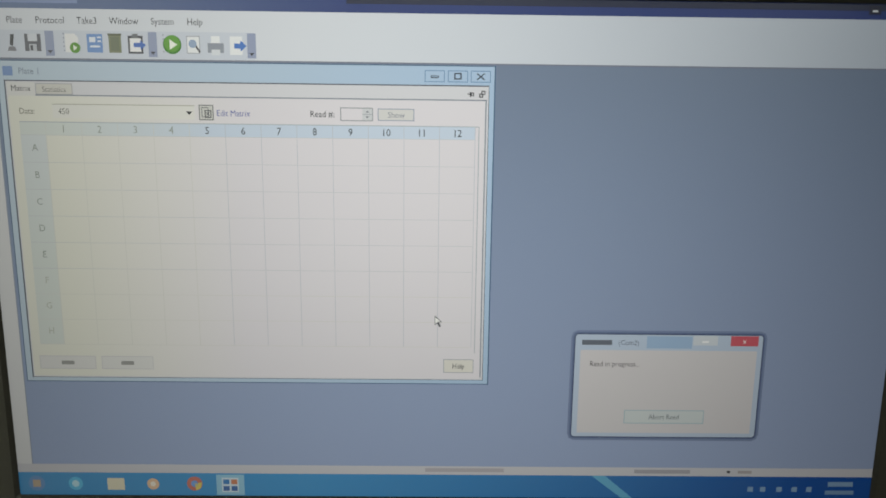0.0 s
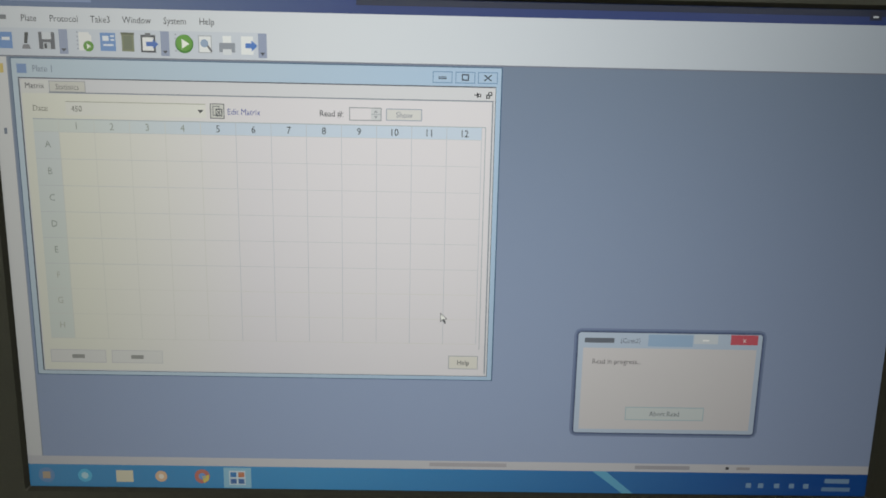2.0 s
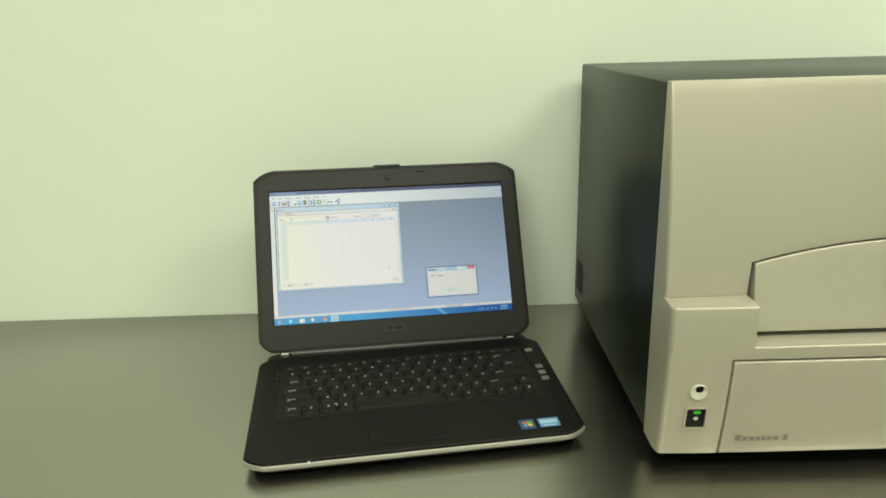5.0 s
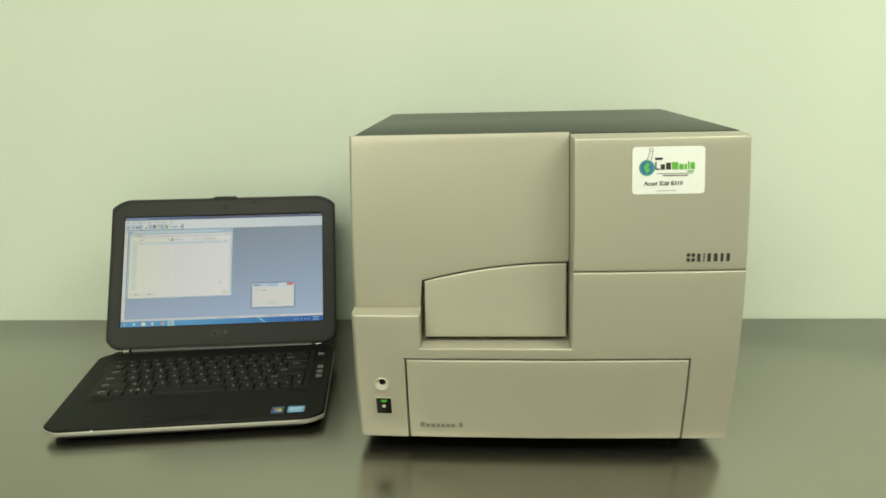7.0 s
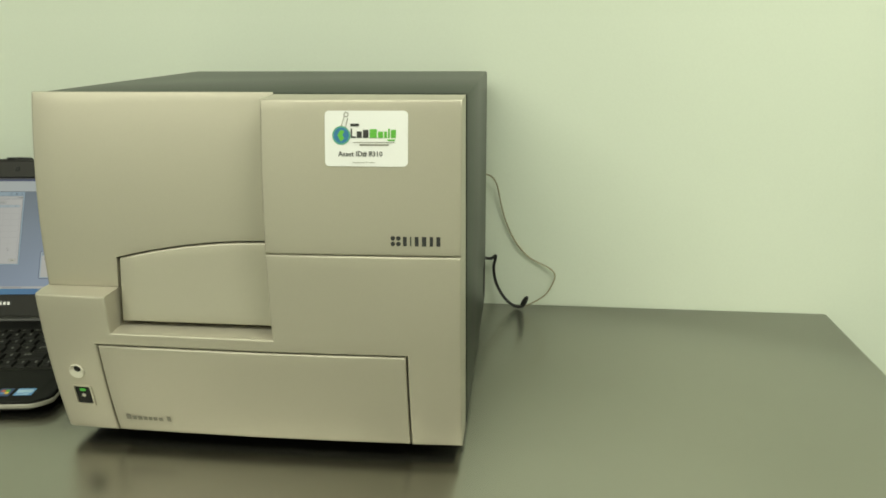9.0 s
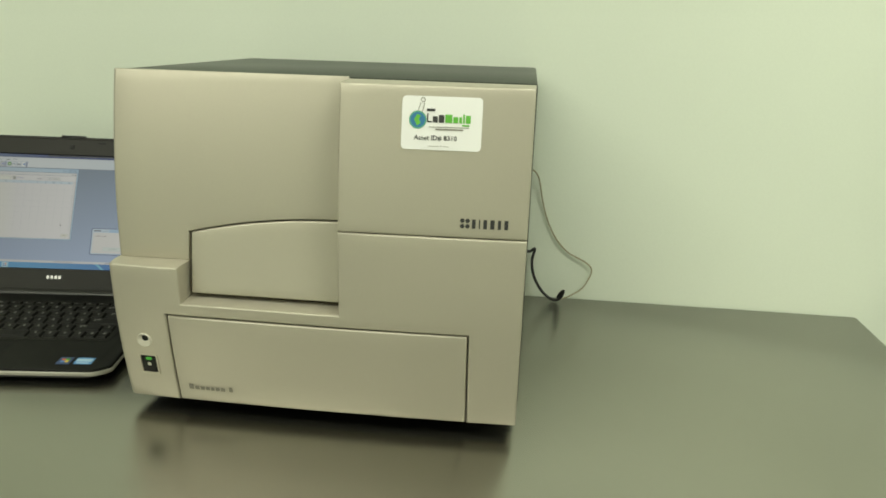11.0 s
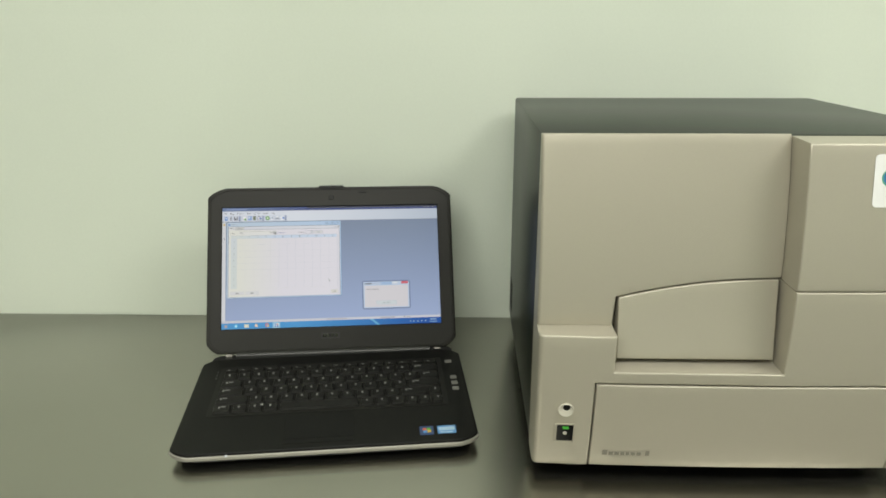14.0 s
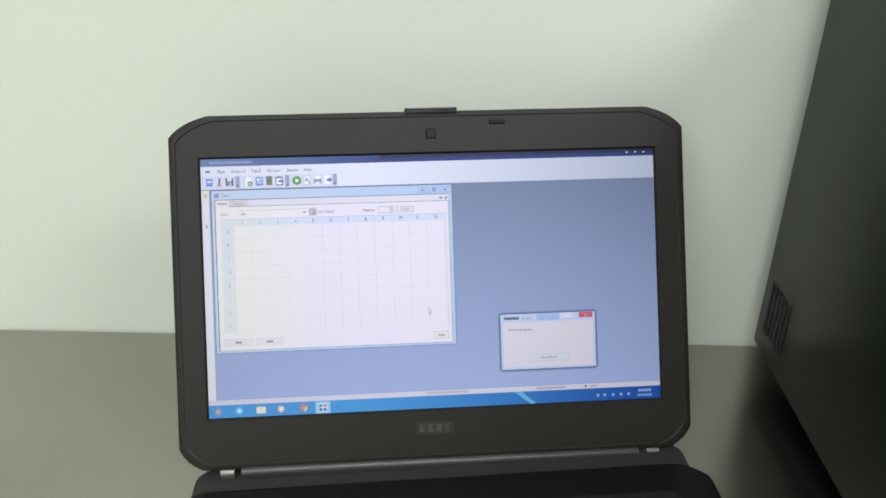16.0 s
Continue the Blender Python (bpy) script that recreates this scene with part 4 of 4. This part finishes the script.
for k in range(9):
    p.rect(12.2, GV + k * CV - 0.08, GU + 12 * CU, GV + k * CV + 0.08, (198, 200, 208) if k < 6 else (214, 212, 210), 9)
tagged(p.done("well_grid", "thin pale grid lines, fainter where glare is painted in", screen), kind="stuff")
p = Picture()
# left and lower characters are greyed to imitate the veil of glare
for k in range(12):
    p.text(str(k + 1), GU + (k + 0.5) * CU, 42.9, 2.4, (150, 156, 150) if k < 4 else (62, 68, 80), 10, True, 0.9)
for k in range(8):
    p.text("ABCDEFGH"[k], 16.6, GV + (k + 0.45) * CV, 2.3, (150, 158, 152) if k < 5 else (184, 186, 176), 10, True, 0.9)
tagged(p.done("well_lettering", "row letters and column numbers, greyed where glare is painted in", screen), kind="stuff")
p = Picture()
for u0, u1 in ((11.5, 31.0), (33.0, 51.0)):
    p.rect(u0, 121.2, u1, 126.0, (218, 217, 218), 7), p.border(u0, 121.2, u1, 126.0, (200, 200, 206), 8, 0.25)
    p.rect((u0 + u1) / 2 - 2.2, 123.0, (u0 + u1) / 2 + 2.2, 124.4, (150, 150, 150), 8)
p.done("lower_buttons", "two faint buttons", screen)
p = Picture()
p.rect(152.6, 121.4, 163.2, 126.4, (220, 217, 212), 7), p.border(152.6, 121.4, 163.2, 126.4, (164, 168, 180), 8, 0.25), p.text("Help", 157.9, 123.9, 1.8, INKY, 8, True, 0.9)
p.done("help_button", "small pale button", screen)

p = Picture()
for k, (grow, c) in enumerate(((1.5, (120, 134, 168)), (0.8, (98, 112, 148)), (0.3, (56, 68, 104)))):
    a, b, e, f, r = 198.9 - grow, 111.9 - grow, 265.0 + grow, 150.1 + grow, 0.9 + grow
    p.poly([(a + r, b), (e - r, b), (e - 0.3 * r, b + 0.3 * r), (e, b + r), (e, f - r), (e - 0.3 * r, f - 0.3 * r), (e - r, f), (a + r, f), (a + 0.3 * r, f - 0.3 * r), (a, f - r), (a, b + r), (a + 0.3 * r, b + 0.3 * r)], c, 1.2 + k)
p.poly([(199.6, 111.9), (264.3, 111.9), (265.0, 112.6), (265.0, 149.4), (264.3, 150.1), (199.6, 150.1), (198.9, 149.4), (198.9, 112.6)], (186, 200, 222), 4)
p.rect(224, 112.4, 240, 116.8, (158, 184, 216), 5)
p.rect(201.2, 113.9, 211.8, 115.7, (104, 110, 124), 5)
p.text("(Com2)", 214.0, 114.8, 1.8, (92, 96, 108), 4, False, 0.9)
p.rect(240.4, 112.1, 249.0, 115.6, (206, 212, 222), 5), p.rect(243.5, 114.0, 245.8, 114.6, (245, 245, 248), 6)
p.rect(253.6, 112.1, 263.4, 115.8, (202, 92, 108), 5), p.text("x", 258.5, 113.9, 1.9, (240, 225, 228), 6, True)
p.rect(200.8, 117.6, 263.2, 148.6, (211, 207, 212), 5)
p.text("Read in progress...", 204.2, 122.6, 1.9, (96, 92, 98), 6, False, 0.88)
p.rect(217.4, 139.8, 246.2, 145.0, (204, 210, 214), 6), p.border(217.4, 139.8, 246.2, 145.0, (172, 192, 202), 7, 0.35), p.text("Abort Read", 231.8, 142.4, 1.85, (110, 116, 124), 7, True, 0.88)
p.done("dialog_window", "small dialog window with one button", screen)

p = Picture()
p.rect(-0.5, 162.2, 310, 165.5, (203, 202, 210), 1)
p.rect(146.5, 162.9, 175, 164.4, (180, 176, 184), 2), p.rect(222.6, 163.0, 243, 164.5, (168, 166, 176), 2), p.rect(256.4, 163.2, 257.6, 164.2, (70, 70, 80), 2), p.rect(260.5, 163.2, 265.5, 164.3, (172, 166, 170), 2)
p.done("status_bar", "pale status bar", screen)

p = Picture()
p.rect(-0.5, 165.5, 310, 174.5, TASKBAR, 1)
p.poly([(207.0, 165.5), (212.0, 165.5), (222.5, 174.3), (218.5, 174.3)], (104, 172, 208), 2)
p.dot(6.0, 169.8, 3.0, (110, 150, 200), 2), p.rect(4.6, 168.4, 7.4, 171.2, (190, 170, 150), 3)
p.dot(20.0, 169.8, 2.6, (100, 190, 230), 2), p.dot(20.0, 169.8, 1.3, (190, 225, 240), 3)
p.rect(31.4, 167.6, 37.6, 172.2, (225, 218, 196), 2)
p.dot(47.9, 169.8, 2.2, (226, 190, 160), 2), p.dot(47.9, 169.8, 1.0, (240, 232, 220), 3)
p.dot(62.9, 169.6, 2.8, (196, 120, 110), 2), p.dot(62.9, 169.6, 1.3, (120, 160, 220), 3), p.poly([(62.9, 169.6), (65.6, 169.0), (65.2, 171.2), (63.4, 172.3)], (220, 200, 110), 3)
p.rect(70.8, 166.0, 80.9, 174.0, (150, 196, 222), 2), p.rect(72.8, 167.2, 78.8, 172.8, (210, 224, 236), 3)
for u0, v0, c in ((73.3, 167.8, (70, 130, 190)), (76.2, 167.8, (200, 130, 100)), (73.3, 170.4, (70, 110, 170)), (76.2, 170.4, (70, 110, 170))):
    p.rect(u0, v0, u0 + 2.2, v0 + 1.9, c, 4)
for u in (265.6, 270.2, 276.2, 281.8, 287.2):
    p.rect(u - 1.0, 169.5, u + 1.0, 171.4, (136, 166, 200), 2)
p.rect(294.0, 167.4, 303.2, 169.2, (134, 164, 198), 2), p.rect(293.2, 170.8, 303.8, 172.4, (120, 152, 190), 2)
p.done("task_bar", "bright blue task bar with icons", screen)

p = Picture()
p.poly([(149.4, 105.4), (149.4, 109.0), (150.3, 108.2), (151.0, 109.6), (151.6, 109.3), (150.9, 107.9), (152.0, 107.8)], (90, 92, 100), 12)
p.poly([(149.6, 105.9), (149.6, 108.5), (150.3, 107.8), (151.5, 107.6)], (240, 240, 240), 13)
p.done("mouse_pointer", "small arrow pointer", screen)
